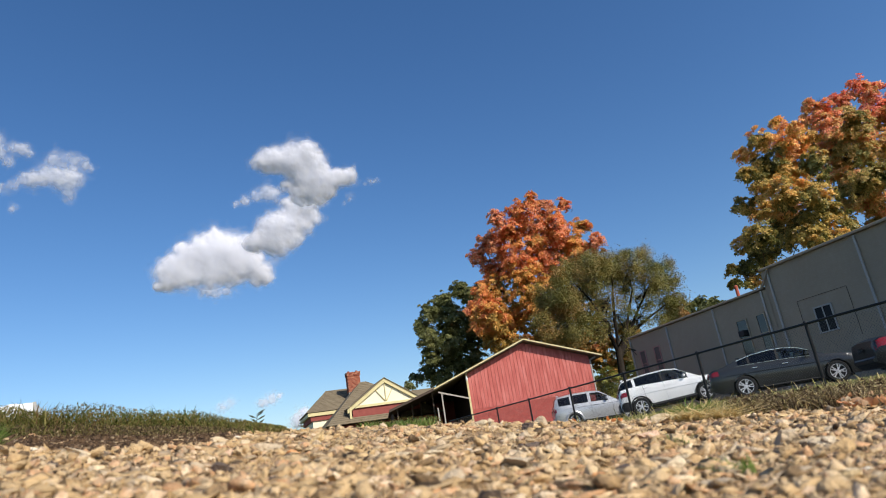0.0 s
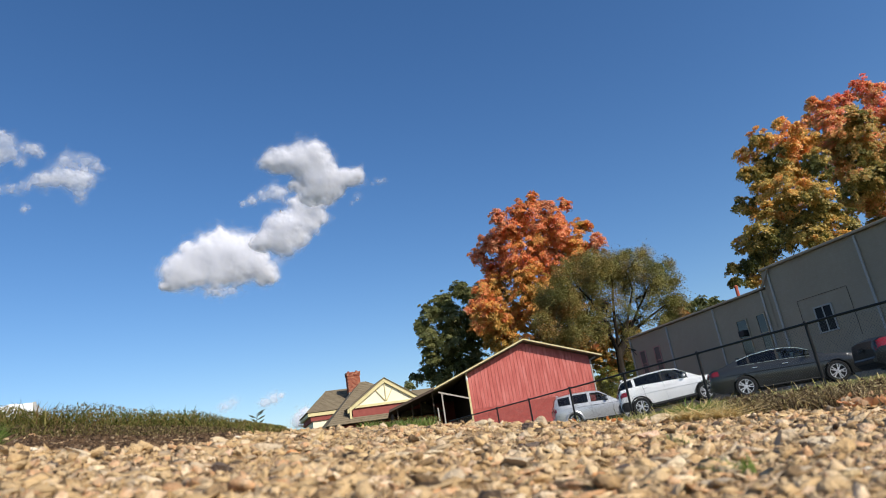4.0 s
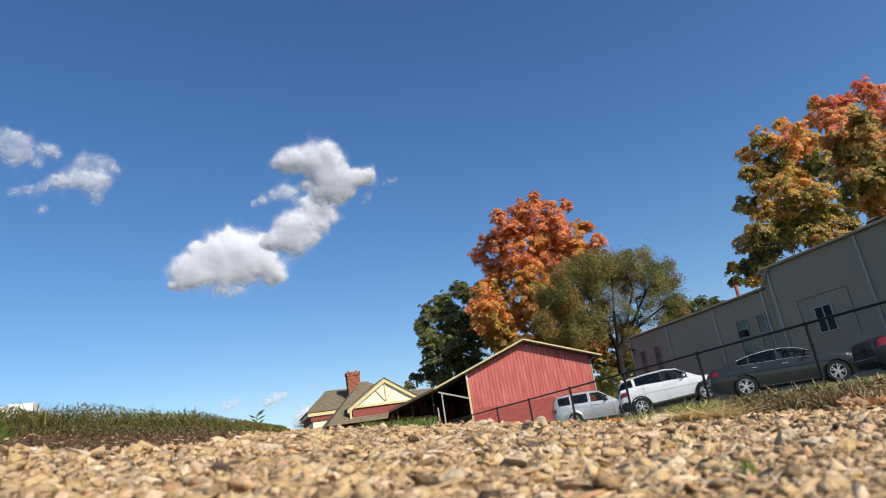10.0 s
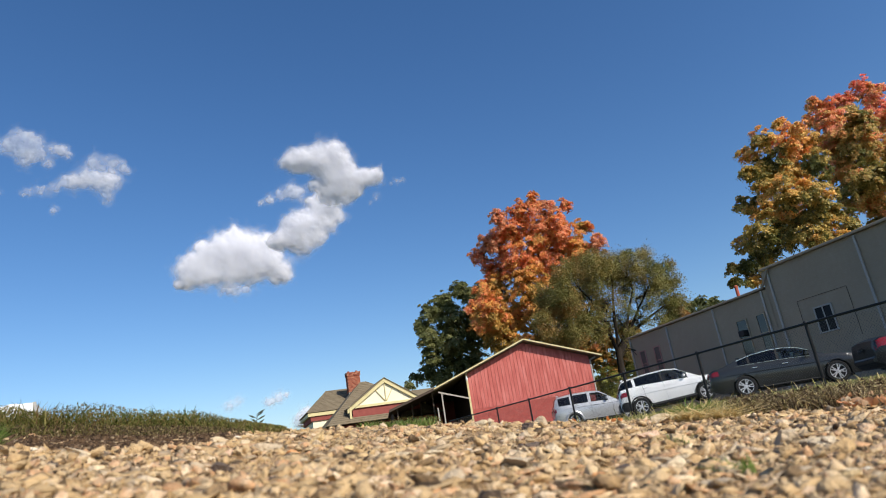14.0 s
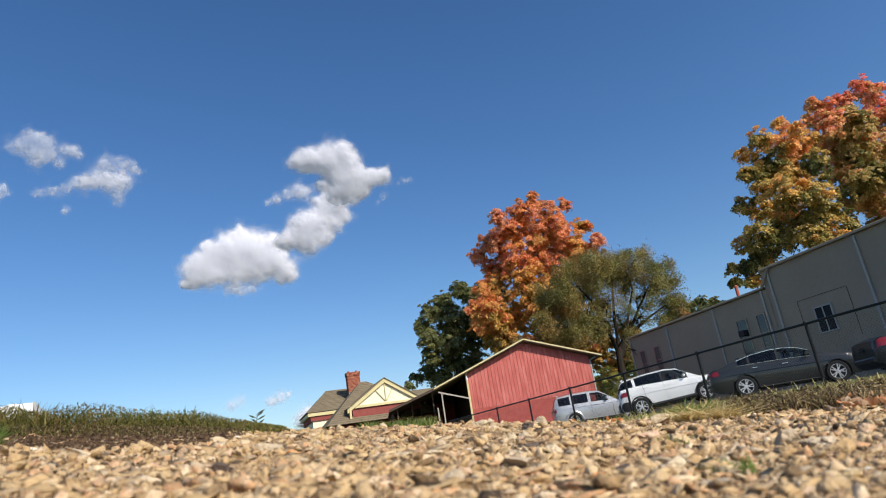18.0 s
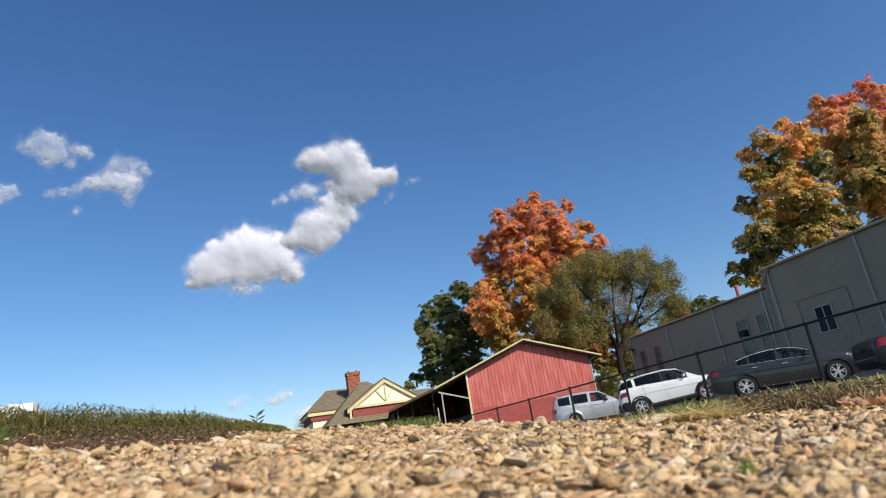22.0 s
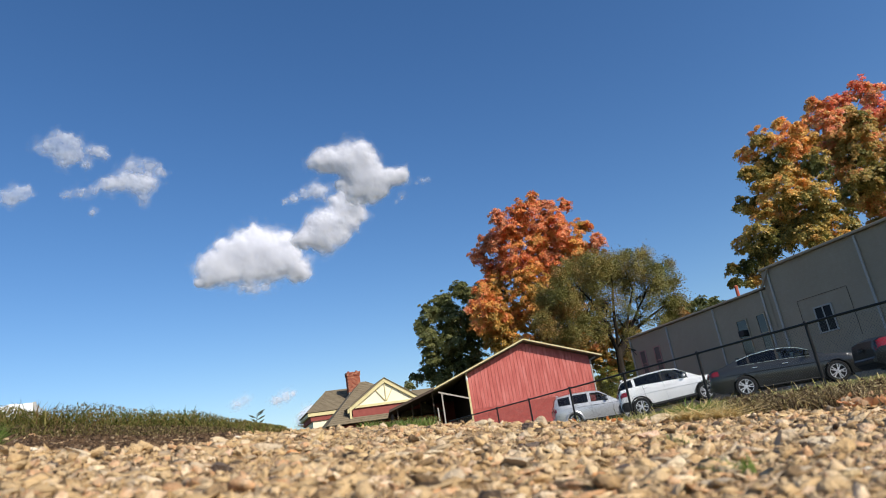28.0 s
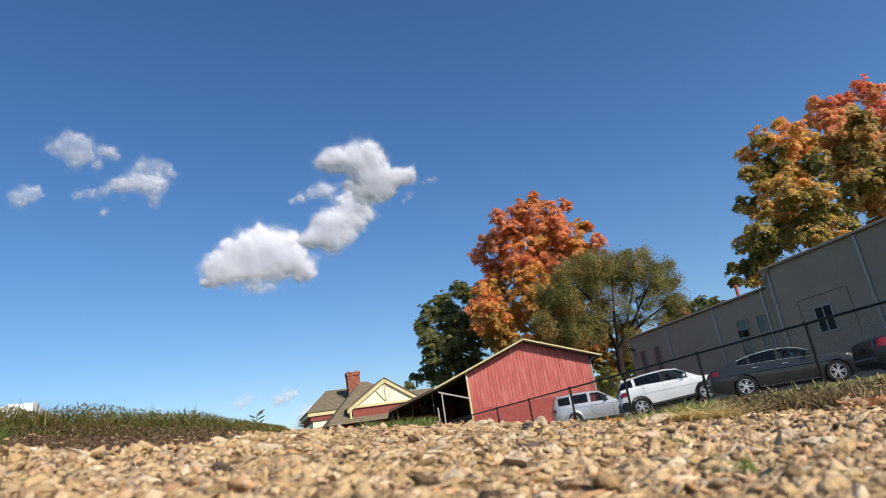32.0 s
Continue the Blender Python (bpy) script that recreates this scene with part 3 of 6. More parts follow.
def leafy(seed, n, az, r, high, size, name, label, mat=None, bank=False):
    """Small leaves at all heights up to a lumpy top."""
    rng = np.random.default_rng(seed)
    p = ragged(wedge(rng, n, az[0], az[1], r[0], r[1]), az, r, seed)
    n = len(p)
    lump = np.array([0.75 + 0.4 * abs(noise.noise(Vector((q[0] * 5, q[1] * 5, seed)))) for q in p])
    p[:, 2] += high * (bank_top(p) if bank else 1) * lump * rng.random(n) ** (1.1 if bank else 2.0)
    U, V = rng.normal(size=(n, 3)), rng.normal(size=(n, 3))
    if bank:
        U = U * 0.55 + np.array([0, 0, 0.8])
    U /= np.linalg.norm(U, axis=1)[:, None]
    V -= U * (U * V).sum(1)[:, None]
    V /= np.linalg.norm(V, axis=1)[:, None]
    s, thick = size * rng.uniform(0.4, 1.1, (n, 1)), 0.16 if bank else 0.25
    vs = np.stack([p - U * s * 0.5, p + V * s * thick, p + U * s * 0.5, p - V * s * thick], 1).reshape(-1, 3)
    fs = (np.arange(n) * 4)[:, None] + np.arange(4)
    return tagged(new(name, mesh_of(name, (vs.tolist(), fs.tolist()), mat or M_GRASS)), label, "weeds", kind="stuff")


def make_plants():
    grass_patch("grass_bank", 1, 34000, (-28, 6.5), (1.70, 2.7), (0.45, 1.08), 0.0032, M_GRASS, "green grass on top of the bank", bank=True)
    leafy(40, 190000, (-28, 6.5), (1.70, 2.4), 0.94, 0.0085, "low_weeds", "small-leaved yellow-green weeds among the grass", bank=True)
    leafy(41, 40000, (-28, 4), (1.62, 1.95), 0.40, 0.0065, "low_weeds", "low brownish weeds along the foot of the grass", M_BROWNWEED, bank=True)
    grass_patch("green_shoots", 36, 420, (-9.5, -2.5), (1.8, 2.2), (0.9, 1.3), 0.005, M_FRESH, "fresh green blades standing out of the grass", bank=True)
    leafy(42, 15000, (10.5, 17.5), (1.88, 2.7), 0.036, 0.006, "low_weeds", "small-leaved weeds on the crest of the gravel")
    leafy(43, 16000, (40, 52), (1.9, 3.1), 0.075, 0.012, "leaf_litter", "brown leaf litter among the dry weeds", M_BROWNWEED)
    grass_patch("grass_fringe", 12, 500, (4.0, 7.5), (1.9, 2.4), (0.008, 0.02), 0.003, M_GRASS, "sparse low sprouts at the edge of the gravel")
    grass_patch("grass_clump", 3, 420, (-19.8, -15.5), (1.24, 1.42), (0.020, 0.055), 0.0055, M_FRESH, "long drooping green grass blades beside the gravel", lean=0.6, drift=(0.5, 0))
    grass_patch("grass_tuft", 5, 9000, (10.5, 17.0), (1.88, 2.7), (0.018, 0.045), 0.004, M_FRESH, "green grass tuft on the crest of the gravel")
    grass_patch("yellowing_grass", 6, 3200, (36.4, 42.5), (1.9, 3.0), (0.035, 0.095), 0.004, M_YELLOW, "yellowing grass and straw beside the gravel", lean=0.8)
    grass_patch("dry_weeds", 7, 13000, (40.5, 51), (1.86, 3.2), (0.03, 0.10), 0.003, M_BROWNWEED, "dense brown dry weeds along the bank", lean=1.1)
    grass_patch("green_weeds", 8, 2500, (38, 62), (2.6, 4.0), (0.03, 0.10), 0.004, M_YELLOW, "green and yellow weeds behind the dry stalks")
    grass_patch("straw", 14, 900, (35.8, 42), (1.80, 2.2), (0.03, 0.070), 0.006, M_PALESTRAW, "bent pale straw lying beside the gravel", lean=2.2)
    grass_patch("seed_stalks", 51, 700, (41.5, 52), (1.9, 2.6), (0.05, 0.095), 0.0035, M_PALESTRAW, "thin pale seed stalks among the brown weeds", lean=0.9)
    grass_patch("green_shoots", 52, 260, (36.8, 41), (1.86, 2.4), (0.04, 0.085), 0.005, M_FRESH, "fresh green blades among the straw", lean=0.9)
    grass_patch("straw", 53, 620, (36.2, 41.5), (1.80, 2.1), (0.04, 0.085), 0.008, M_PALESTRAW, "bent pale straw leaning over the gravel", lean=2.0, drift=(-0.6, 0))
    grass_patch("sprout", 9, 90, (39.3, 41.5), (0.66, 0.75), (0.016, 0.034), 0.002, M_FRESH, "small green sprout between the pebbles", lean=1.2)
    grass_patch("sprout", 10, 80, (35.4, 37.4), (0.98, 1.08), (0.016, 0.032), 0.002, M_FRESH, "small green sprout between the pebbles", lean=1.2)
    grass_patch("verge_grass", 11, 5000, (24, 62), (6, 16), (0.05, 0.18), 0.012, M_YELLOW, "rough tufted grass along the fence")
    # a branching weed that stands above the grass
    rng = np.random.default_rng(21)
    for az, r, h, label in ((2.0, 1.95, 0.060, "dark branching weed standing above the grass"), (0.9, 2.0, 0.05, "small dark weed in the grass"), (-4.6, 2.1, 0.075, "thin seed stalk in the grass"), (-9.2, 2.15, 0.07, "thin seed stalk in the grass")):
        p = land_at(az, r)
        weed = thing("weed", Matrix.Translation(p), label, "weed", "weeds in the grass")
        part("stem", Build().tube([(0, 0, -0.005), (0.004, 0, h * 0.5), (0.014, 0, h)], [0.0013, 0.0011, 0.0006], 5), M_DARKWEED, weed)
        for k in range(9):
            z, a = h * (0.2 + 0.09 * k), rng.uniform(0, 6.28)
            d = Vector((math.cos(a), math.sin(a) * 0.4, 0.45)) * h * 0.4
            q = Vector((0.008, 0, z))
            b = Build().tube([q, q + d * 0.6, q + d], [0.0010, 0.0024, 0.0005], 5)
            part("leaf", b, M_DARKWEED, weed)
    # curled dead leaves heaped by the weeds
    for k in range(46):
        az, r = rng.uniform(48.2, 53.5), rng.uniform(1.75, 2.05)
        s, curl = rng.uniform(0.010, 0.021), rng.uniform(0.3, 1.0)
        b = Build()
        rows = []
        for i in np.linspace(-1, 1, 6):
            w = math.cos(i * 1.5) * (0.55 + 0.2 * rng.random())
            rows.append([(i * s, j * w * s, curl * s * (0.6 * j * j + 0.4 * i * i) + 0.15 * s * math.sin(5 * i + 3 * j)) for j in np.linspace(-1, 1, 5)])
        b.grid(rows)
        ob = whole("dead_leaf", b, M_DEAD, "curled rust-brown dead leaf on the bank", "leaf", "dead leaves on the bank", smooth=True)
        ob.matrix_basis = Matrix.Translation(land_at(az, r) + Vector((0, 0, rng.uniform(0.002, 0.02)))) @ pose(0, 0, 0, rng.uniform(-35, 35), rng.uniform(-35, 35), rng.uniform(0, 360))
    for az, r in ((31.6, 1.83), (31.2, 1.86), (32.1, 1.9), (28.4, 1.85)):
        s = rng.uniform(0.008, 0.012)
        b = Build().grid([[(i * s, j * math.cos(i * 1.4) * 0.6 * s, s * (0.5 * j * j + 0.5 * i * i)) for j in np.linspace(-1, 1, 5)] for i in np.linspace(-1, 1, 6)])
        ob = whole("fallen_leaf", b, M_FLAME, "bright orange fallen maple leaf on the gravel", "leaf", "fallen leaves on the gravel", smooth=True)
        ob.matrix_basis = Matrix.Translation(land_at(az, r) + Vector((0, 0, 0.006))) @ pose(0, 0, 0, rng.uniform(20, 60), rng.uniform(-30, 30), rng.uniform(0, 360))
    for az, r, dx, h in ((36.4, 1.82, -0.02, 0.035), (37.4, 1.84, 0.03, 0.03), (38.3, 1.83, -0.03, 0.04)):
        p = land_at(az, r)
        whole("straw_stalk", Build().tube([p + Vector((-dx, 0, -0.004)), p + Vector((0, 0, h * 0.6)), p + Vector((dx, 0.004, h))], [0.0018, 0.0016, 0.0008], 6), M_PALESTRAW, "single pale dry stalk leaning beside the gravel", "straw", "loose straw stalks")


# ---- the chain-link fence ----
FX, F0, F1, BAY = 10.0, 2.98, 30.0, 3.05


def fence_z(y):
    return 0.04 + 0.0083 * (y - 9)


def make_fence():
    fence = thing("chain_link_fence", Matrix.Translation((FX, 0, 0)), "black chain-link fence with round posts and top rail", "fence")
    ys = [9.13 + BAY * k for k in range(-3, 8)]
    h = 1.215
    for y in ys:
        z = fence_z(y)
        p = part("post", Build().tube([(0, y, z - 0.2), (0, y, z + h + 0.01)], [0.030, 0.030], 10), M_BLACKVINYL, fence, smooth=True)
        part("post_cap", Build().tube([(0, y, z + h + 0.005), (0, y, z + h + 0.03), (0, y, z + h + 0.045)], [0.04, 0.035, 0.01], 10), M_BLACKVINYL, p, smooth=True)
    for a, b in zip(ys, ys[1:]):
        za, zb = fence_z(a), fence_z(b)
        part("top_rail", Build().tube([(0, a, za + h - 0.01), (0, b, zb + h - 0.01)], [0.023, 0.023], 8), M_BLACKVINYL, fence, smooth=True)
        net = Build()
        step, top = 0.065, h - 0.03
        y = a - top
        while y < b:
            for s in (1, -1):
                y0, y1 = (y, y + top) if s == 1 else (y + top, y)
                z0, z1 = 0.02, top
                lo, hi = max(min(y0, y1), a), min(max(y0, y1), b)
                if hi - lo > 0.03:
                    def zz(q):
                        return fence_z(q) + z0 + (z1 - z0) * ((q - y0) / (y1 - y0))
                    net.tube([(0.024 + 0.003 * s, lo, zz(lo)), (0.024 + 0.003 * s, hi, zz(hi))], [0.0014, 0.0014], 4, caps=False)
            y += step
        part("wire_mesh", net, M_WIRE, fence)


# ---- the long grey building ----
WX = 24.0


def siding(house, y0, y1, z0, z1, lap=0.105):
    """Lapped boards on the wall plane, facing -x, one object each."""
    z = z0
    while z < z1 - 0.01:
        t = min(z + lap, z1)
        b = Build().add([(WX - 0.022, y0, z), (WX - 0.022, y1, z), (WX - 0.003, y1, t), (WX - 0.003, y0, t), (WX, y0, z), (WX, y1, z)], [(0, 1, 2, 3), (0, 4, 5, 1)])
        part("siding_board", b, M_SIDING, house)
        z += lap


def wall_window(parent, y0, y1, z0, z1, frame_mat, panes, label, glass=None):
    """A window set on the wall: y0 < y1."""
    w = thing("window", Matrix(), label, "")
    w.parent = parent
    t = 0.06
    fr = Build()
    for c, s in (((WX - 0.03, (y0 + y1) / 2, z1 - t / 2), (0.09, y1 - y0, t)), ((WX - 0.03, (y0 + y1) / 2, z0 + t / 2), (0.11, y1 - y0 + 0.06, t)),
                 ((WX - 0.03, y0 + t / 2, (z0 + z1) / 2), (0.09, t, z1 - z0 - 2 * t)), ((WX - 0.03, y1 - t / 2, (z0 + z1) / 2), (0.09, t, z1 - z0 - 2 * t))):
        fr.box(c, s, bevel=0.006)
    for c, s in panes[1]:
        fr.box(c, s)
    part("window_frame", fr, frame_mat, w)
    for a, b_, c, d in panes[0]:
        part("pane", Build().box((WX - 0.03, (a + b_) / 2, (c + d) / 2), (0.02, b_ - a, d - c)), glass or M_PANE, w)
    return w


def make_grey_building():
    house = thing("grey_building", Matrix(), "long grey-tan lap-sided building with pale downspout trims", "building")
    base = 0.2
    body = Build().box((WX + 5.02, 29.3, 2.6), (9.98, 11.4, 4.8)).box((WX + 5.02, 12.0, 3.0), (9.98, 23.0, 5.6))
    part("wall", body, M_SIDING, house)
    segs = [(0.6, 15.0, 5.83), (15.0, 18.35, 5.83), (18.35, 23.05, 5.83), (23.05, 23.4, 5.83), (23.4, 27.2, 5.0), (27.2, 31.2, 5.0), (31.2, 35.0, 5.0)]
    for y0, y1, top in segs:
        siding(house, y0 + 0.02, y1 - 0.02, base, top)
    for y, top in ((15.0, 5.8), (18.35, 5.8), (23.05, 5.8), (23.75, 5.0), (27.2, 5.0), (31.2, 5.0), (34.97, 5.0)):
        part("downspout", Build().box((WX - 0.06, y, (base + top) / 2), (0.075, 0.10, top - base), bevel=0.012), M_TRIM, house)
    # eaves: gutter and roof edge
    part("gutter", Build().box((WX - 0.10, 11.9, 5.89), (0.16, 23.0, 0.11), bevel=0.02), M_SIDING, house)
    part("gutter", Build().box((WX - 0.10, 29.3, 5.07), (0.16, 11.5, 0.10), bevel=0.02), M_SIDING, house)
    part("roof", Build().prism([(WX - 0.12, 5.95), (WX + 5.0, 6.5), (WX + 10.2, 5.95)], 23.2, Matrix.Translation((0, 0.3, 0))), M_SIDING, house, "low pale metal roof")
    part("roof", Build().prism([(WX - 0.12, 5.12), (WX + 5.0, 5.6), (WX + 10.2, 5.12)], 11.7, Matrix.Translation((0, 23.55, 0))), M_SIDING, house, "low pale metal roof")
    part("rake_trim", Build().bar((WX - 0.12, 22.92, 5.78), (WX - 0.12, 23.57, 5.06), 0.10, 0.07), M_SIDING, house)
    # white two-leaf slider
    y0, y1, z0, z1 = 20.33, 21.25, 2.40, 3.54
    m = (y0 + y1) / 2
    wall_window(house, y0, y1, z0, z1, M_TRIM, ([(y0 + 0.06, m - 0.025, z0 + 0.06, z1 - 0.06), (m + 0.025, y1 - 0.06, z0 + 0.06, z1 - 0.06)], [((WX - 0.04, m, (z0 + z1) / 2), (0.06, 0.05, z1 - z0 - 0.12))]), "white sliding window with two dark panes", M_SCREEN)
    # outline of a blocked-up opening round it
    b = Build()
    b.bar((WX - 0.035, 19.4, 4.0), (WX - 0.035, 21.95, 4.0), 0.014).bar((WX - 0.035, 19.4, 2.0), (WX - 0.035, 19.4, 4.0), 0.014).bar((WX - 0.035, 21.95, 2.0), (WX - 0.035, 21.95, 4.0), 0.014)
    part("patch_trim", b, M_TIMBER, house, "outline of a blocked-up opening in the siding")
    for y0, y1 in ((25.10, 25.85), (23.90, 24.50)):
        m, z0, z1 = 3.1, 2.1, 4.02
        wall_window(house, y0, y1, z0, z1, M_SIDING, ([(y0 + 0.06, y1 - 0.06, z0 + 0.06, m - 0.02), (y0 + 0.06, y1 - 0.06, m + 0.02, z1 - 0.06)], [((WX - 0.04, (y0 + y1) / 2, m), (0.06, y1 - y0 - 0.12, 0.04))]), "tall dark sash window")
    part("air_conditioner", Build().box((WX - 0.2, 25.4, 3.33), (0.26, 0.36, 0.27), bevel=0.02), M_PLASTIC, house, "dark window air conditioner")
    for y0, y1 in ((33.65, 34.25), (32.2, 32.8)):
        m, z0, z1 = 3.3, 2.5, 4.1
        wall_window(house, y0, y1, z0, z1, M_MAROON, ([(y0 + 0.06, y1 - 0.06, z0 + 0.06, m - 0.02), (y0 + 0.06, y1 - 0.06, m + 0.02, z1 - 0.06)], [((WX - 0.04, (y0 + y1) / 2, m), (0.06, y1 - y0 - 0.12, 0.04))]), "maroon-trimmed window with a drawn blind", M_BLIND)
    part("wall_bracket", Build().bar((WX - 0.02, 34.6, 4.22), (WX - 0.75, 34.4, 4.46), 0.07, 0.05).bar((WX - 0.02, 34.6, 3.95), (WX - 0.5, 34.45, 4.38), 0.03), M_PLASTIC, house, "short dark bracket on the wall")
    flue = Build().tube([(WX + 6, 31.5, 5.3), (WX + 6, 31.5, 7.0)], [0.10, 0.10], 10).tube([(WX + 6, 31.5, 7.0), (WX + 6, 31.5, 7.06), (WX + 6, 31.5, 7.12)], [0.12, 0.12, 0.05], 10)
    part("flue_pipe", flue, M_RUST, house, "rusty red flue pipe")


# ---- the red freight shed ----
SHED = pose(14.32, 38.9, 0.3, 0, 0, -12)


def make_shed():
    """Local space: x along the gable wall, y back, z up from its floor."""
    shed = thing("red_shed", SHED, "red board-and-brick shed with a cream-edged gable roof", "shed")
    W, RX, RZ, D = 8.02, 3.86, 5.89, 15.0

    def roof(x):
        return RZ - (0.375 if x < RX else 0.342) * abs(x - RX)

    wall = Build().prism([(0.02, -0.3), (W - 0.02, -0.3), (W - 0.02, roof(W) - 0.22), (RX, RZ - 0.22), (0.02, roof(0) - 0.22)], D - 0.1, Matrix.Translation((0, 0.05, 0)))
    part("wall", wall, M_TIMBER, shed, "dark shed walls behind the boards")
    # brick courses on the lower wall
    split = 2.0
    part("brick_base", Build().box((W / 2, 0.03, (split - 0.3) / 2), (W, 0.06, split + 0.3)), M_REDBRICK, shed, "red-painted brick base")
    rows = Build()
    z, k = -0.1, 0
    while z < split - 0.04:
        x = -0.1 * (k % 2)
        while x < W:
            a, b = max(x, 0.0), min(x + 0.195, W)
            if b - a > 0.03:
                rows.box(((a + b) / 2, -0.004, z + 0.033), (b - a, 0.014, 0.062))
            x += 0.205
        z, k = z + 0.072, k + 1
    part("brick_face", rows, M_REDBRICK, shed, "red-painted bricks")
    n, g = 36, 0.016
    for k in range(n):
        a, b = W * k / n + g / 2, W * (k + 1) / n - g / 2
        tops = [(a, roof(a) - 0.2), (b, roof(b) - 0.2)]
        if a < RX < b:
            tops.insert(1, (RX, RZ - 0.2))
        part("board", Build().prism([(b, split + 0.01), (a, split + 0.01)] + tops, 0.05, Matrix.Translation((0, -0.018, 0))), M_REDBOARD, shed)
    part("corner_board", Build().box((-0.05, -0.01, 2.1), (0.12, 0.12, 4.4), bevel=0.01), M_CREAM, shed, "cream corner board")
    part("corner_board", Build().box((W + 0.05, 0.0, 2.0), (0.09, 0.10, 4.0), bevel=0.01), M_TRIM, shed, "pale downpipe at the corner")
    part("elbow", Build().tube([(W + 0.05, 0, 4.0), (W + 0.35, -0.25, 4.12)], [0.045, 0.045], 8), M_TRIM, shed)
    # roof: two slopes with thickness; the left one runs on as a canopy
    XL, XR = -5.1, 8.74
    xk = -2.24
    for a, b in ((xk, RX), (RX, XR)):
        m = Build().prism([(a, roof(a) - 0.16), (a, roof(a)), (b, roof(b)), (b, roof(b) - 0.16)], D + 1.0, Matrix.Translation((0, -0.50, 0)))
        part("roof", m, M_SHINGLE, shed, "brown-grey shingled roof slope")
        f = Build().prism([(a, roof(a) - 0.105), (a, roof(a) - 0.02), (b, roof(b) - 0.02), (b, roof(b) - 0.105)], 0.05, Matrix.Translation((0, -0.56, 0)))
        part("rake_board", f, M_CREAM, shed, "cream rake board")
    zk, zl = roof(xk), roof(xk) - 0.92
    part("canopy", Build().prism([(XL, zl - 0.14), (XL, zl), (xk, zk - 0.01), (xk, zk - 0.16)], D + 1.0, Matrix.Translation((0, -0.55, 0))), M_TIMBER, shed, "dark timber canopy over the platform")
    part("eave_board", Build().box((XR + 0.02, D / 2 + 0.03, roof(XR) - 0.08), (0.04, D + 1.1, 0.13)), M_TIMBER, shed)
    # open platform under the canopy
    for x, y, mt in ((-1.78, -0.3, M_GREYWOOD), (-2.12, -0.2, M_GREYWOOD), (-2.3, 0.5, M_TIMBER), (-3.6, 1.4, M_TIMBER), (-4.6, 0.0, M_TIMBER), (-2.9, 3.6, M_TIMBER), (-4.2, 5.2, M_TIMBER), (-2.9, 8.0, M_TIMBER)):
        zt = 3.2 if x == -1.78 else 2.4 if x == -2.12 else (zk + (x - xk) * (0.92 / (xk - XL)) - 0.15) if x < xk else roof(x) - 0.17
        part("canopy_post", Build().box((x, y, zt / 2 - 0.15), (0.09, 0.09, zt + 0.3), bevel=0.01), mt, shed)
    part("brace", Build().bar((-1.98, -0.32, 3.32), (-0.1, -0.2, 2.70), 0.08, 0.09), M_GREYWOOD, shed, "weathered grey tie beam")
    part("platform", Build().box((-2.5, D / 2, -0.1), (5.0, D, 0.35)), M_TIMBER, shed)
    # added walls: dark boards keep out the sky and stand in for shade
    part("side_wall", Build().box((-4.9, D / 2, 1.15), (0.12, D - 0.2, 2.6)), M_TIMBER, shed, "added dark wall closing the side of the platform")
    part("back_wall", Build().prism([(XL + 0.1, -0.3), (0.0, -0.3), (0.0, roof(0) - 0.2), (xk, zk - 0.17), (XL + 0.1, zl - 0.15)], 0.15, Matrix.Translation((0, D - 0.3, 0))), M_TIMBER, shed, "added dark wall closing the end of the platform")
    lamp = Build().tube([(-0.08, -0.12, 3.95), (-0.08, -0.16, 3.95)], [0.05, 0.05], 8).tube([(-0.08, -0.2, 4.05), (-0.08, -0.2, 3.9), (-0.08, -0.2, 3.8)], [0.03, 0.07, 0.05], 8)
    part("wall_lamp", lamp, M_WHITE, shed, "small white lamp at the corner", smooth=True)


# ---- the depot with the cream gable and brick chimney ----


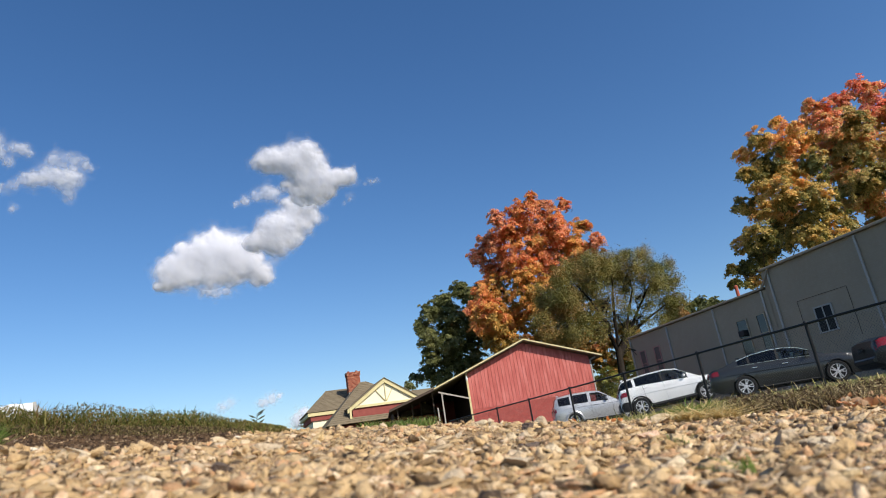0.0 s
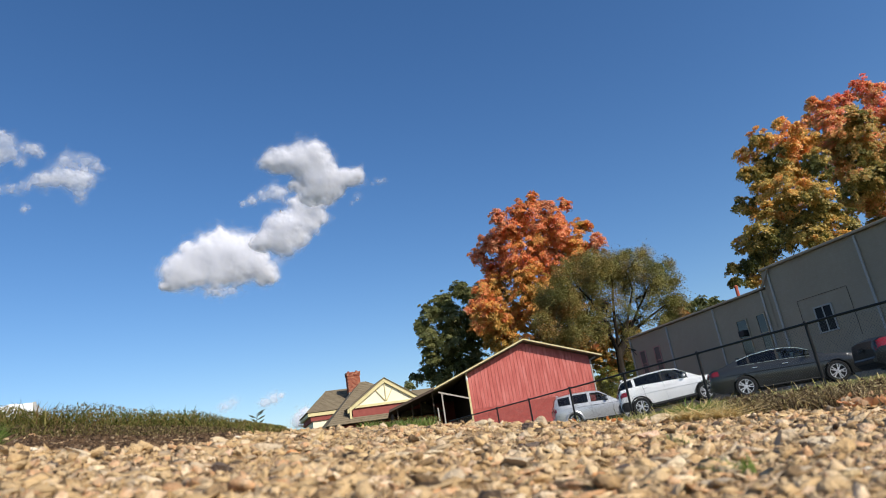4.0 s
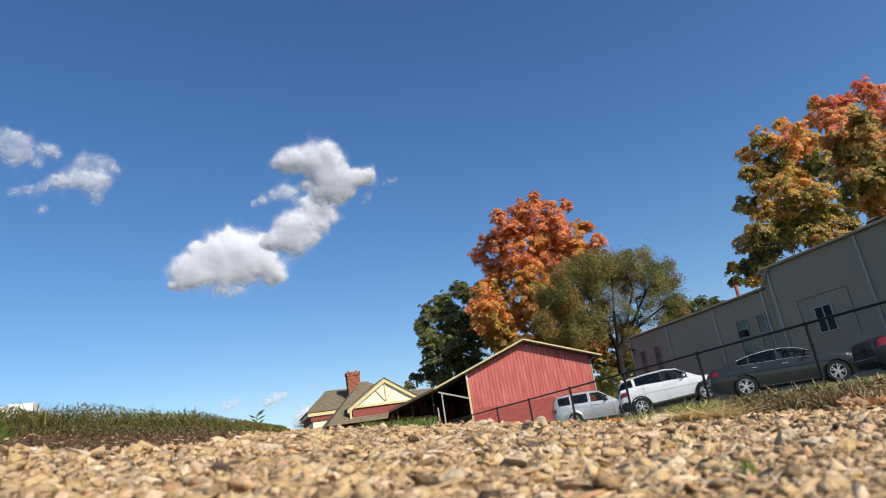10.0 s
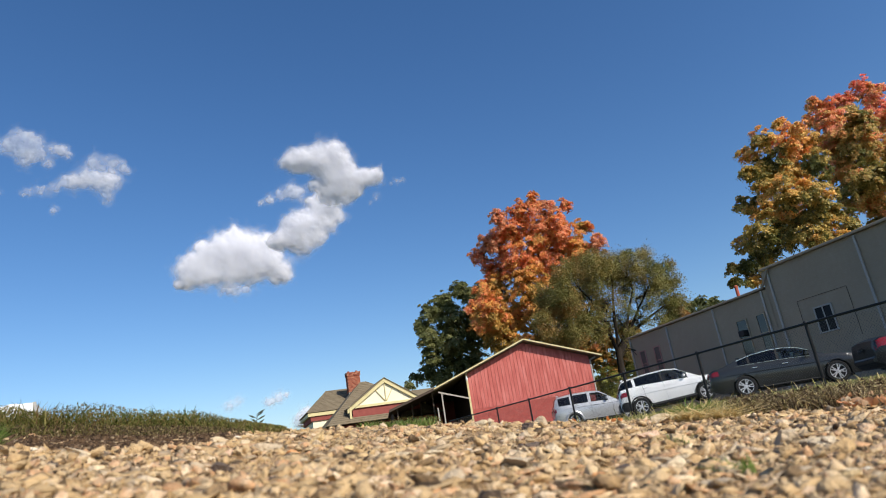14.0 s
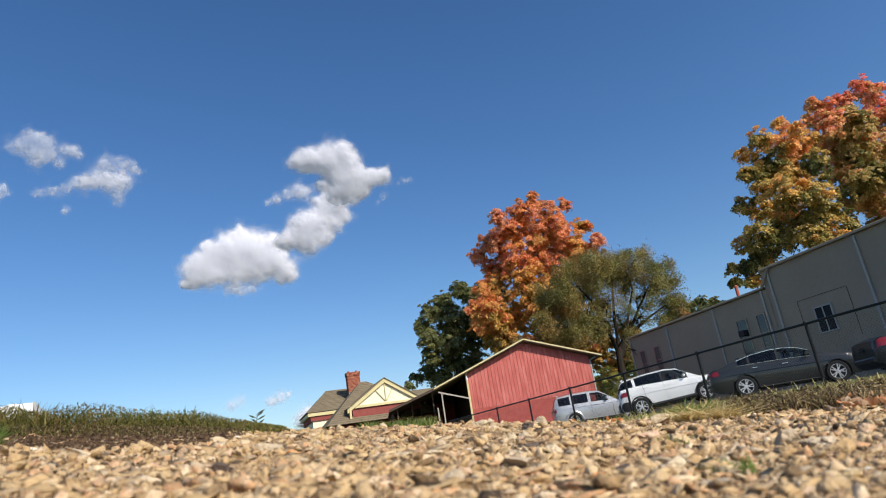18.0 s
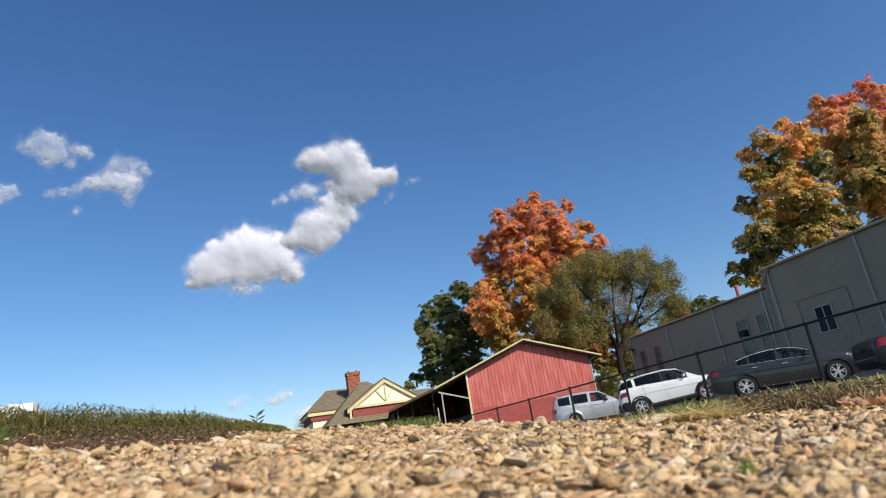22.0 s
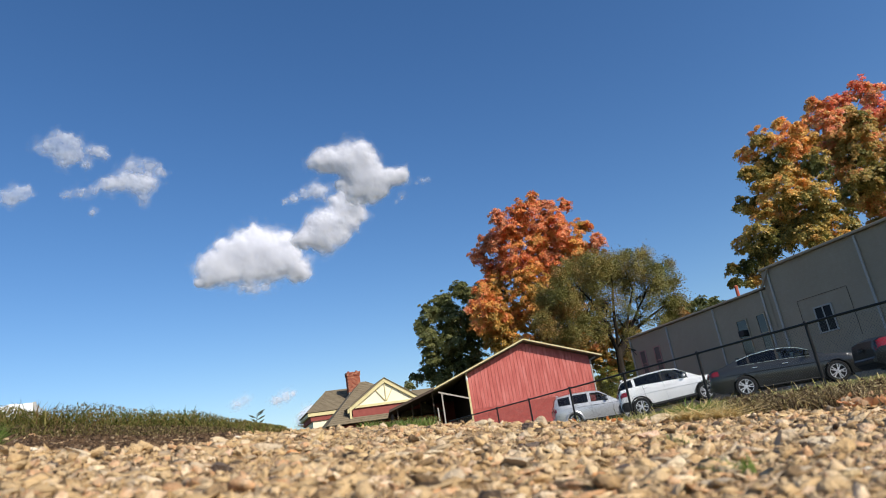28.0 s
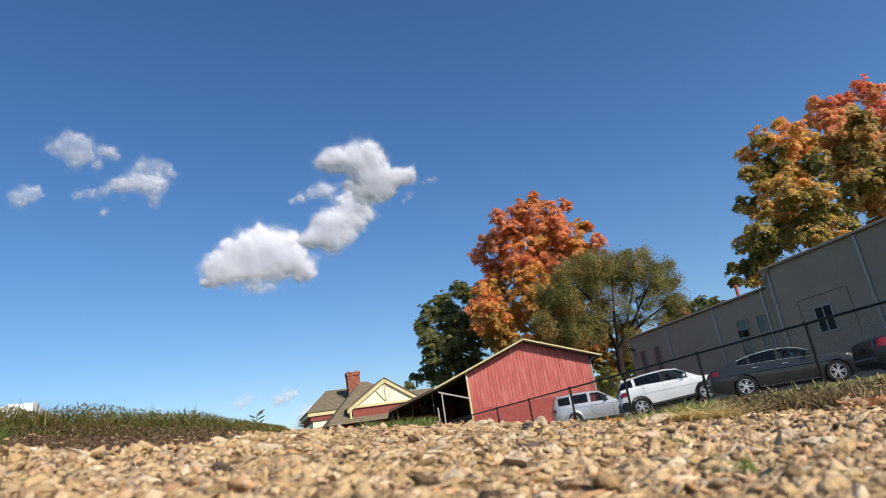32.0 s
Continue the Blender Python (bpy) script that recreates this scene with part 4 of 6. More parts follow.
def make_depot():
    depot = thing("depot", pose(0, 0, 0), "brick-and-cream depot with brown shingled roofs", "house")
    # left block: walls, frieze, hipped roof
    part("wall", Build().box((8.6, 52.3, 1.9), (5.5, 5.1, 3.5)), M_PALE, depot, "pale cream wall")
    part("frieze", Build().box((8.6, 52.3, 3.83), (5.8, 5.3, 0.34)), M_DEPOTRED, depot, "dark red frieze under the eaves")
    part("eave_board", Build().box((8.6, 52.35, 4.12), (6.2, 5.6, 0.26), bevel=0.02), M_CREAM, depot, "cream eave board")
    b = Build()
    b.add([(5.4, 49.5, 4.28), (11.8, 49.5, 4.28), (11.8, 55.4, 4.28), (5.4, 55.4, 4.28), (7.45, 53.0, 6.12), (10.6, 53.0, 6.12)],
          [(0, 1, 5, 4), (1, 2, 5), (2, 3, 4, 5), (3, 0, 4), (3, 2, 1, 0)])
    part("roof", b, M_SHINGLE, depot, "hipped brown shingle roof")
    # front block: one broad slope under the cross gable
    b = Build()
    b.add([(6.15, 45.0, 2.86), (14.5, 45.0, 2.86), (9.70, 50.0, 6.15), (10.15, 50.0, 6.15), (14.5, 55.0, 2.86), (6.15, 55.0, 2.86)],
          [(0, 1, 3, 2), (1, 4, 3), (0, 2, 5), (2, 3, 4, 5), (0, 5, 4, 1)])
    part("roof", b, M_SHINGLE, depot, "broad brown-grey shingle slope")
    part("wall", Build().box((10.3, 50.0, 1.35), (7.4, 8.8, 2.9)), M_DEPOTRED, depot, "dark red lower wall")
    # shingle courses on the front slope
    for k in range(22):
        t0, t1 = k / 22, (k + 1) / 22 - 0.004
        lo, hi = [(6.15 + 3.55 * t, 45.0 + 5 * t, 2.86 + 3.29 * t) for t in (t0, t1)]
        ro, rh = [(14.5 - 4.35 * t, 45.0 + 5 * t, 2.86 + 3.29 * t) for t in (t0, t1)]
        n = Vector((0, -3.29, 5)).normalized()
        q = [Vector(lo) + n * 0.016, Vector(ro) + n * 0.016, Vector(rh) + n * 0.008, Vector(hi) + n * 0.008]
        part("shingle_course", Build().add(q + [Vector(lo), Vector(ro)], [(0, 1, 2, 3), (0, 4, 5, 1)]), M_SHINGLE, depot)
    for k in range(16):
        t0, t1 = k / 16, (k + 1) / 16 - 0.004
        lo, hi = [(5.4 + 2.05 * t, 49.5 + 3.5 * t, 4.28 + 1.84 * t) for t in (t0, t1)]
        ro, rh = [(11.8 - 1.2 * t, 49.5 + 3.5 * t, 4.28 + 1.84 * t) for t in (t0, t1)]
        n = Vector((0, -1.84, 3.5)).normalized()
        q = [Vector(lo) + n * 0.016, Vector(ro) + n * 0.016, Vector(rh) + n * 0.008, Vector(hi) + n * 0.008]
        part("shingle_course", Build().add(q + [Vector(lo), Vector(ro)], [(0, 1, 2, 3), (0, 4, 5, 1)]), M_SHINGLE, depot)
    # cross gable facing the bank
    PX, PZ, L, RR, SLP = 10.52, 5.62, 7.95, 13.1, 0.665
    zl = PZ - SLP * (PX - L)
    part("gable_panel", Build().prism([(L, zl), (RR, zl), (PX, PZ)], 0.3, Matrix.Translation((0, 45.6, 0))), M_PALE, depot, "pale cream gable panel")
    part("gable_wall", Build().box(((L + RR) / 2, 45.85, zl - 0.55), (RR - L - 0.3, 0.5, 1.0)), M_DEPOTRED, depot, "dark red band under the gable")
    part("sill_board", Build().box(((L + RR) / 2, 45.55, zl + 0.02), (RR - L, 0.14, 0.16)), M_CREAM, depot)
    for s, e in ((-1, L - 0.22), (1, RR + 0.22)):
        ze = PZ - SLP * abs(e - PX)
        part("rake_board", Build().prism([(PX, PZ - 0.24), (PX, PZ + 0.06), (e, ze + 0.06), (e, ze - 0.22)], 0.10, Matrix.Translation((0, 45.44, 0))), M_CREAM, depot, "cream rake board")
        part("gable_roof", Build().prism([(PX, PZ + 0.06), (PX, PZ + 0.11), (e + 0.05 * s, ze + 0.11), (e, ze + 0.06)], 4.6, Matrix.Translation((0, 45.38, 0))), M_SHINGLE, depot, "shingled gable roof")
    part("corner_bracket", Build().box((L - 0.02, 45.52, zl - 0.30), (0.16, 0.2, 0.9), bevel=0.02), M_CREAM, depot, "cream bracket")
    cx, cz = PX, zl + 0.16
    for dx, dz in ((0.0, 1.35), (-0.72, 0.92), (0.62, 1.0)):
        part("gable_ray", Build().bar((cx + dx * 0.08, 45.56, cz + 0.05), (cx + dx, 45.56, cz + dz), 0.06, 0.055), M_CREAM, depot, "cream stick ray on the gable")
    back = Build().add([(11.0, 51.0, 5.15), (18.0, 51.0, 5.15), (18.6, 47.6, 3.7), (11.0, 47.6, 3.7), (18.6, 54.4, 3.7), (11.0, 54.4, 3.7)], [(0, 1, 2, 3), (0, 5, 4, 1), (1, 4, 2), (0, 3, 5), (3, 2, 4, 5)])
    part("roof", back, M_SHINGLE, depot, "brown shingle roof of the rear wing")
    part("wall", Build().box((14.6, 51.0, 1.9), (7.0, 6.0, 3.6)), M_DEPOTRED, depot, "dark red wall of the rear wing")
    # chimney of single bricks in courses
    cxm, cym = 9.35, 51.0
    chim = part("chimney", Build().box((cxm, cym, 6.15), (0.93, 0.70, 1.7)), M_MORTAR, depot, "tall red-brick chimney with a corbelled top")
    z, k = 5.55, 0
    while z < 7.0:
        out, n = 0.045 if z > 6.72 else 0.0, 5
        for i in range(n + (k % 2)):
            w = (0.98 + 2 * out) / n
            a = -0.49 - out + (i - 0.5 * (k % 2)) * w
            lo, hi = max(a, -0.49 - out), min(a + w, 0.49 + out)
            if hi - lo < 0.03:
                continue
            part("brick", Build().box((cxm + (lo + hi) / 2, cym - 0.37 - out / 2, z + 0.045), (hi - lo - 0.014, 0.06 + out, 0.082)), M_BRICK, chim)
        for sgn in (-1, 1):
            part("brick", Build().box((cxm + sgn * (0.475 + out / 2), cym + 0.02, z + 0.045), (0.05 + out, 0.72, 0.082)), M_BRICK, chim)
        z, k = z + 0.095, k + 1
    part("chimney_cap", Build().box((cxm, cym, 7.03), (1.12, 0.88, 0.06), bevel=0.02), M_MORTAR, chim)
    for dx in (-0.30, 0.32):
        part("chimney_pot", Build().tube([(cxm + dx, cym, 7.05), (cxm + dx, cym, 7.19)], [0.10, 0.08], 10), M_BRICK, chim, "small clay pot")


# ---- a white box trailer far off behind the grass ----
def make_trailer():
    tr = thing("box_trailer", pose(-5.65, 24.35, 0.0, 0, -3.5, 6), "white box trailer parked beyond the grass", "trailer")
    part("box_body", Build().box((-6.3, 1.25, 2.25), (12.6, 2.5, 2.62), bevel=0.03), M_WHITE, tr, "white box body")
    for k in range(12):
        part("side_panel", Build().box((-0.55 - 1.05 * k, -0.006, 2.25), (1.04, 0.016, 2.56)), M_WHITE, tr)
    for x in (-0.7, -2.6):
        part("roof_vent", Build().box((x, 0.5, 3.60), (0.3, 0.3, 0.10), bevel=0.02), M_WHITE, tr, "low roof vent")
    for x in (-0.02, -12.58):
        part("corner_post", Build().box((x, -0.012, 2.25), (0.10, 0.02, 2.62)), M_TRIM, tr, "grey corner post")
    part("chassis", Build().box((-6.3, 1.25, 0.82), (12.4, 1.2, 0.24)), M_PLASTIC, tr)
    for x in (-1.6, -2.8):
        for y in (0.25, 2.25):
            part("wheel", Build().tube([(x, y - 0.14, 0.5), (x, y + 0.14, 0.5)], [0.5, 0.5], 20), M_TYRE, tr, "black tyre")
    for y in (0.5, 2.0):
        part("landing_leg", Build().box((-10.5, y, 0.4), (0.12, 0.12, 0.85)), M_PLASTIC, tr)


# ---- parked cars. Local space: x forward, y left, z up, origin on the ground between the axles ----
def ring_wheel(parent, name, x, y, r, side, spokes, rim_r):
    w = thing(name, Matrix.Translation((x, y, r)), "", "")
    for key in ("label", "category"):
        if key in w:
            del w[key]
    w.parent = parent
    prof = [(-0.11, rim_r), (-0.115, r * 0.93), (-0.085, r * 0.995), (0.085, r * 0.995), (0.115, r * 0.93), (0.11, rim_r), (0.03, rim_r * 0.97), (-0.03, rim_r * 0.97)]
    n = 28
    rows = [[(q * math.cos(a), p, q * math.sin(a)) for p, q in prof] for a in np.linspace(0, 2 * math.pi, n + 1)]
    part("tyre", Build().grid(rows, closed=True), M_TYRE, w, smooth=True)
    o = side * 0.085
    b = Build()
    for k in range(spokes):
        for d in (-0.13, 0.13):
            a = 2 * math.pi * k / spokes + d
            a2 = 2 * math.pi * k / spokes + d * 1.6
            b.bar((0.05 * math.cos(a), o, 0.05 * math.sin(a)), (rim_r * 0.96 * math.cos(a2), o + side * 0.012, rim_r * 0.96 * math.sin(a2)), 0.03, 0.034)
    lip = [(o - 0.02 * side, rim_r * 1.0), (o + 0.018 * side, rim_r * 1.0), (o + 0.018 * side, rim_r * 0.93), (o - 0.02 * side, rim_r * 0.92)]
    b.grid([[(q * math.cos(a), p, q * math.sin(a)) for p, q in lip] for a in np.linspace(0, 2 * math.pi, n + 1)], closed=True)
    b.tube([(0, o - 0.02 * side, 0), (0, o + 0.02 * side, 0)], [0.065, 0.06], 12)
    part("rim", b, M_ALLOY, w, "bright alloy rim")
    part("hub_well", Build().tube([(0, o - side * 0.075, 0), (0, o - side * 0.06, 0)], [rim_r * 0.93] * 2, 20), M_PLASTIC, w)
    return w


def make_car(m, spec, paint, label, name):
    car = thing(name, m, label, "car", "parked cars")
    wb, R, W = spec["wheelbase"], spec["wheel"], spec["width"] / 2
    x0, x1 = -wb / 2 - spec["rear"], wb / 2 + spec["front"]
    bx, bz = zip(*spec["belt"])
    rx, rz = zip(*spec["roof"])
    Ra = R + 0.055

    def belt(x):
        return float(np.interp(x, bx, bz))

    def roof(x):
        return float(np.interp(x, rx, rz))

    def foot(x):
        return float(np.interp(x, [x0, x0 + 0.25, x1 - 0.3, x1], [0.36, spec["sill"], spec["sill"], 0.30]))

    def low(x):
        z = foot(x)
        for c in (-wb / 2, wb / 2):
            if abs(x - c) < Ra:
                z = max(z, R + math.sqrt(Ra * Ra - (x - c) ** 2))
        return z

    def half(x):
        e = min((x - x0) / 0.55, (x1 - x) / 0.75)
        return W * (0.80 + 0.20 * math.sqrt(max(0.0, 1 - (1 - min(e, 1.0)) ** 2)))

    def side(x, t, s):
        z = low(x) + (belt(x) - low(x)) * t
        k = float(np.interp((z - foot(x)) / (belt(x) - foot(x)), [0, 0.2, 0.5, 0.68, 0.75, 0.9, 1.0], [0.955, 0.985, 1.0, 0.996, 0.985, 0.965, 0.91]))
        return Vector((x, s * half(x) * k, z))

    xs = set(np.linspace(x0, x1, 50)) | set(np.linspace(x0, x0 + 0.12, 4)) | set(np.linspace(x1 - 0.15, x1, 4))
    for c in (-wb / 2, wb / 2):
        xs |= {c + Ra * math.cos(a) for a in np.linspace(0, math.pi, 13)} | {c - Ra - 0.004, c + Ra + 0.004}
    xs |= set(bx)
    xs = sorted(x for x in xs if x0 <= x <= x1)
    rows = []
    ts = [0, 0.12, 0.3, 0.5, 0.7, 0.86, 0.95, 1.0]
    for x in xs:
        right = [side(x, t, -1) for t in ts]
        left = [side(x, t, 1) for t in reversed(ts)]
        h, z = half(x) * 0.91, belt(x)
        top = [Vector((x, h * q, z + 0.035 * (1 - q * q))) for q in (-0.8, -0.4, 0, 0.4, 0.8)]
        rows.append(right + top + left)
    b = Build().grid(rows, closed=True)
    n = len(rows[0])
    b.add(rows[0], [tuple(range(n))]).add(rows[-1], [tuple(range(n))])
    part("body", b, paint, car, smooth=35)
    part("underbody", Build().box((0, 0, R * 0.95), (wb + 1.0, W * 1.35, R * 1.0)), M_PLASTIC, car)

    # cabin: a shell with openings for the glass
    wt = spec.get("wintop", 0.86)
    cuts = {x for w in spec["windows"] for x in w} | set(spec["screen"]) | set(spec["back"])
    gx = sorted(x for x in set(np.linspace(rx[0], rx[-1], 34)) | set(rx) | cuts)
    gx = [x for i, x in enumerate(gx) if i == 0 or x - gx[i - 1] > 0.004 or x in cuts]

    def cab(x, t, s, out=0.0):
        zb, zt = belt(x) - 0.015, max(roof(x), belt(x) - 0.01)
        k = 0.90 - 0.19 * (t * (zt - zb)) / 0.5
        return Vector((x, s * (half(x) * k + out), zb + (zt - zb) * t))

    def lid(x, q, out=0.0):
        e, zt = cab(x, 1.0, -1), max(roof(x), belt(x) - 0.01)
        return Vector((x, e.y * -q, zt - 0.012 + out + 0.05 * (1 - q * q) * min(1, (zt - belt(x)) / 0.3 + 0.1)))

    def within(x, spans):
        return any(p < x < q for p, q in spans)

    rows = []
    for x in gx:
        ps = [cab(x, t, -1) for t in (0, 0.09, 0.48, wt, 0.95)]
        rows.append(ps + [lid(x, q) for q in (-0.9, -0.5, 0, 0.5, 0.9)] + [Vector((p.x, -p.y, p.z)) for p in reversed(ps)])
    shell = Build()
    shell.v = [tuple(p) for r in rows for p in r]
    n = len(rows[0])
    for i in range(len(rows) - 1):
        x = (gx[i] + gx[i + 1]) / 2
        for k in range(n - 1):
            side_hole = k in (1, 2, 11, 12) and within(x, spec["windows"])
            top_hole = 5 <= k <= 8 and within(x, (spec["screen"], spec["back"]))
            if not side_hole and not top_hole:
                shell.f.append((i * n + k, i * n + k + 1, (i + 1) * n + k + 1, (i + 1) * n + k))
    part("cabin", shell, paint, car, smooth=35)
    c0, c1 = spec["back"][0] + 0.25, spec["screen"][1] - 0.1
    deck = [[Vector((x, q * half(x) * 0.8, belt(x) + 0.05)) for q in (-1, 0, 1)] for x in np.linspace(c0, c1, 6)]
    part("interior", Build().grid(deck), M_PLASTIC, car, "dark car interior")
    for x in spec.get("seats", (-0.75, 0.15)):
        for y in (-0.36, 0.36):
            seat = Build().box((x, y, belt(x) + 0.10), (0.13, 0.44, 0.24), pose(0, 0, 0), 0.04)
            seat.box((x - 0.03, y, belt(x) + 0.29), (0.09, 0.24, 0.15), bevel=0.035)
            part("seat", seat, M_PLASTIC, car, "dark seat back with headrest")
    x = spec["mirror"] - 0.22
    ring = [Vector((x + 0.05 * math.sin(a), 0.36 + 0.18 * math.cos(a), belt(x) + 0.06 + 0.17 * math.sin(a))) for a in np.linspace(0, 2 * math.pi, 17)]
    part("steering_wheel", Build().tube(ring, [0.013] * 17, 5), M_PLASTIC, car)

    for s in (-1, 1):
        first = spec.get("trim_first", 0)
        if spec.get("dark_pillars"):
            for (_, p), (q, _) in zip(spec["windows"][first:], spec["windows"][first + 1:]):
                g = [[cab(x, t, s, 0.006) for t in np.linspace(0.07, wt + 0.02, 5)] for x in np.linspace(p - 0.015, q + 0.015, 3)]
                part("pillar_trim", Build().grid(g), M_PLASTIC, car, "black pillar trim", smooth=True)
        if spec.get("wrap"):
            g = [[cab(x, t, s, 0.006) for t in np.linspace(0.05, 0.97, 5)] for x in np.linspace(*spec["wrap"], 4)]
            part("pillar_trim", Build().grid(g), M_PLASTIC, car, "black pillar trim", smooth=True)
        for k, (a, c) in enumerate(spec["windows"]):
            front_door = k == len(spec["windows"]) - 1
            g = [[cab(x, t, s, -0.004) for t in np.linspace(0.09, wt, 5)] for x in np.linspace(a, c, 8)]
            part("side_window", Build().grid(g), M_CLEARGLASS if front_door else M_GLASS, car, "lightly tinted side window" if front_door else "dark tinted side window", smooth=True)
            if spec.get("seals"):
                edge = [cab(x, 0.09, s, 0.004) for x in np.linspace(a, c, 8)] + [cab(x, wt, s, 0.004) for x in np.linspace(c, a, 8)]
                part("window_seal", Build().tube(edge + edge[:1], [0.011] * 17, 4), M_PLASTIC, car, "black rubber window seal")
        if spec.get("chrome"):
            a, c = spec["windows"][first][0] - 0.04, spec["windows"][-1][1] + 0.04
            line = [cab(x, 0.9, s, 0.012) for x in np.linspace(a, c, 16)]
            part("window_trim", Build().tube(line, [0.012] * 16, 5), M_CHROME, car, "chrome window trim")
            line = [cab(x, 0.07, s, 0.010) for x in np.linspace(a, c, 16)]
            part("window_trim", Build().tube(line, [0.005] * 16, 5), M_CHROME, car, "chrome window trim")
    for (a, c), nm, mt in ((spec["screen"], "windscreen", M_CLEARGLASS), (spec["back"], "rear_window", M_GLASS)):
        g = [[lid(x, q, -0.003) for q in np.linspace(-0.9, 0.9, 7)] for x in np.linspace(a, c, 10)]
        part(nm, Build().grid(g), mt, car, smooth=True)

    for nm, x in (("rear_wheel", -wb / 2), ("front_wheel", wb / 2)):
        for s in (-1, 1):
            ring_wheel(car, nm, x, s * (W - 0.13), R, s, spec["spokes"], R * 0.70)
    # doors: gaps, handles, mirrors, cladding
    for s in (-1, 1):
        for x in spec["gaps"]:
            line = [side(x + 0.05 * (1 - t), t, s) + Vector((0, s * 0.001, 0)) for t in np.linspace(0.12, 1.0, 7)]
            part("door_gap", Build().tube(line, [0.006] * 7, 4), M_PLASTIC, car)
        for x in spec["handles"]:
            p = side(x, 0.84, s)
            part("door_handle", Build().box((p.x, p.y + s * 0.016, p.z), (0.19, 0.03, 0.028), bevel=0.008), spec["handle_mat"], car)
        x = spec["mirror"]
        p = cab(x, 0.2, s)
        part("door_mirror", Build().box((x, p.y + s * 0.12, p.z + 0.05), (0.11, 0.20, 0.13), bevel=0.035), paint, car)
        line = [side(x, 0.04, s) + Vector((0, s * 0.004, 0)) for x in np.linspace(-wb / 2 + Ra + 0.02, wb / 2 - Ra - 0.02, 10)]
        part("sill_trim", Build().tube(line, [spec.get("clad", 0.03)] * 10, 6), M_PLASTIC, car, "black sill trim")
        for c in (-wb / 2, wb / 2):
            arch = []
            for q in np.linspace(0.02, math.pi - 0.02, 15):
                x = c + (Ra + 0.012) * math.cos(q)
                x = min(max(x, x0 + 0.01), x1 - 0.01)
                arch.append(Vector((x, s * (half(x) * 0.975 + 0.006), R + (Ra + 0.012) * math.sin(q))))
            part("wheel_arch", Build().tube(arch, [spec.get("arch", 0.009)] * 15, 6), spec.get("arch_mat") or paint, car, smooth=True)
        crease = []
        for x in np.linspace(x0 + 0.5, x1 - 0.7, 20):
            z = foot(x) + (belt(x) - foot(x)) * (spec.get("crease", 0.66) + 0.05 * (x - x0) / (x1 - x0))
            crease.append(side(x, max(0.05, (z - low(x)) / (belt(x) - low(x))), s) + Vector((0, s * 0.002, 0)))
        part("body_crease", Build().tube(crease, [0.004] + [0.016] * 18 + [0.004], 6), paint, car, smooth=True)
        if spec.get("dark_tail"):
            g = [[side(x, q, s) + Vector((0, s * 0.006, 0)) for q in np.linspace(0.0, spec["dark_tail"], 5)] for x in np.linspace(x0 + 0.01, -wb / 2 - Ra - 0.02, 6)]
            part("bumper_side", Build().grid(g), M_PLASTIC, car, "black lower bumper corner", smooth=True)
        z = spec["tail_z"]
        t = (z - low(x0 + 0.15)) / (belt(x0 + 0.15) - low(x0 + 0.15))
        g = [[side(x, q, s) + Vector((0, s * 0.008, 0)) for q in np.linspace(t - spec["tail_h"], t + spec["tail_h"], 4)] for x in np.linspace(x0 + 0.015, x0 + spec["tail_l"], 6)]
        part("tail_light", Build().grid(g), M_TAIL, car, "red tail light", smooth=True)
        if spec.get("tail_back", True):
            part("tail_light", Build().box((x0 + 0.0, s * half(x0) * 0.8, z), (0.05, half(x0) * 0.34, 0.12), bevel=0.02), M_TAIL, car, "red tail light")
        g = [[side(x, q, s) + Vector((0, s * 0.008, 0)) for q in np.linspace(0.72, 0.92, 4)] for x in np.linspace(x1 - 0.42, x1 - 0.02, 6)]
        part("headlight", Build().grid(g), M_LENS, car, "clear headlight", smooth=True)
    part("rear_bumper", Build().box((x0 + 0.03, 0, spec.get("bumper_z", 0.44)), (0.16, W * 1.52, spec.get("bumper_h", 0.2)), bevel=0.05), spec["bumper_mat"] or paint, car)
    part("front_bumper", Build().box((x1 - 0.05, 0, 0.36), (0.14, W * 1.45, 0.2), bevel=0.05), spec["bumper_mat"] or paint, car)
    plate = part("number_plate", Build().box((x0 - 0.045, 0, spec["tail_z"] - 0.12), (0.012, 0.31, 0.155)), spec.get("plate", M_WHITE), car, spec.get("plate_label", "white number plate with plain bars"))
    for k in range(5):
        part("plate_bar", Build().box((x0 - 0.053, -0.11 + 0.055 * k, spec["tail_z"] - 0.12), (0.004, 0.035, 0.06)), M_PANE, plate)
    part("antenna", Build().box((rx[1] + 0.2, 0, roof(rx[1] + 0.2) + 0.075), (0.14, 0.05, 0.05), bevel=0.02), paint, car)
    return car


SEDAN = dict(wheelbase=2.83, wheel=0.345, width=1.86, rear=1.10, front=0.97, sill=0.21,
             belt=[(-2.52, 0.72), (-2.47, 0.96), (-2.3, 1.04), (-1.6, 1.055), (-0.8, 1.035), (0.3, 1.0), (0.95, 0.985), (1.3, 0.96), (1.8, 0.90), (2.15, 0.81), (2.33, 0.66), (2.39, 0.5)],
             roof=[(-2.2, 1.03), (-1.6, 1.23), (-0.95, 1.40), (-0.4, 1.455), (0.05, 1.445), (0.45, 1.36), (1.25, 0.95)],
             windows=[(-1.5, -1.16), (-1.12, -0.24), (-0.20, 0.74)], screen=(0.42, 1.2), back=(-2.1, -1.0), gaps=(-1.05, -0.2, 0.85), handles=(-1.0, -0.05), handle_mat=M_CHROME,
             mirror=0.66, tail_z=0.88, tail_h=0.10, tail_l=0.34, spokes=5, chrome=True, bumper_mat=None, dark_pillars=True)
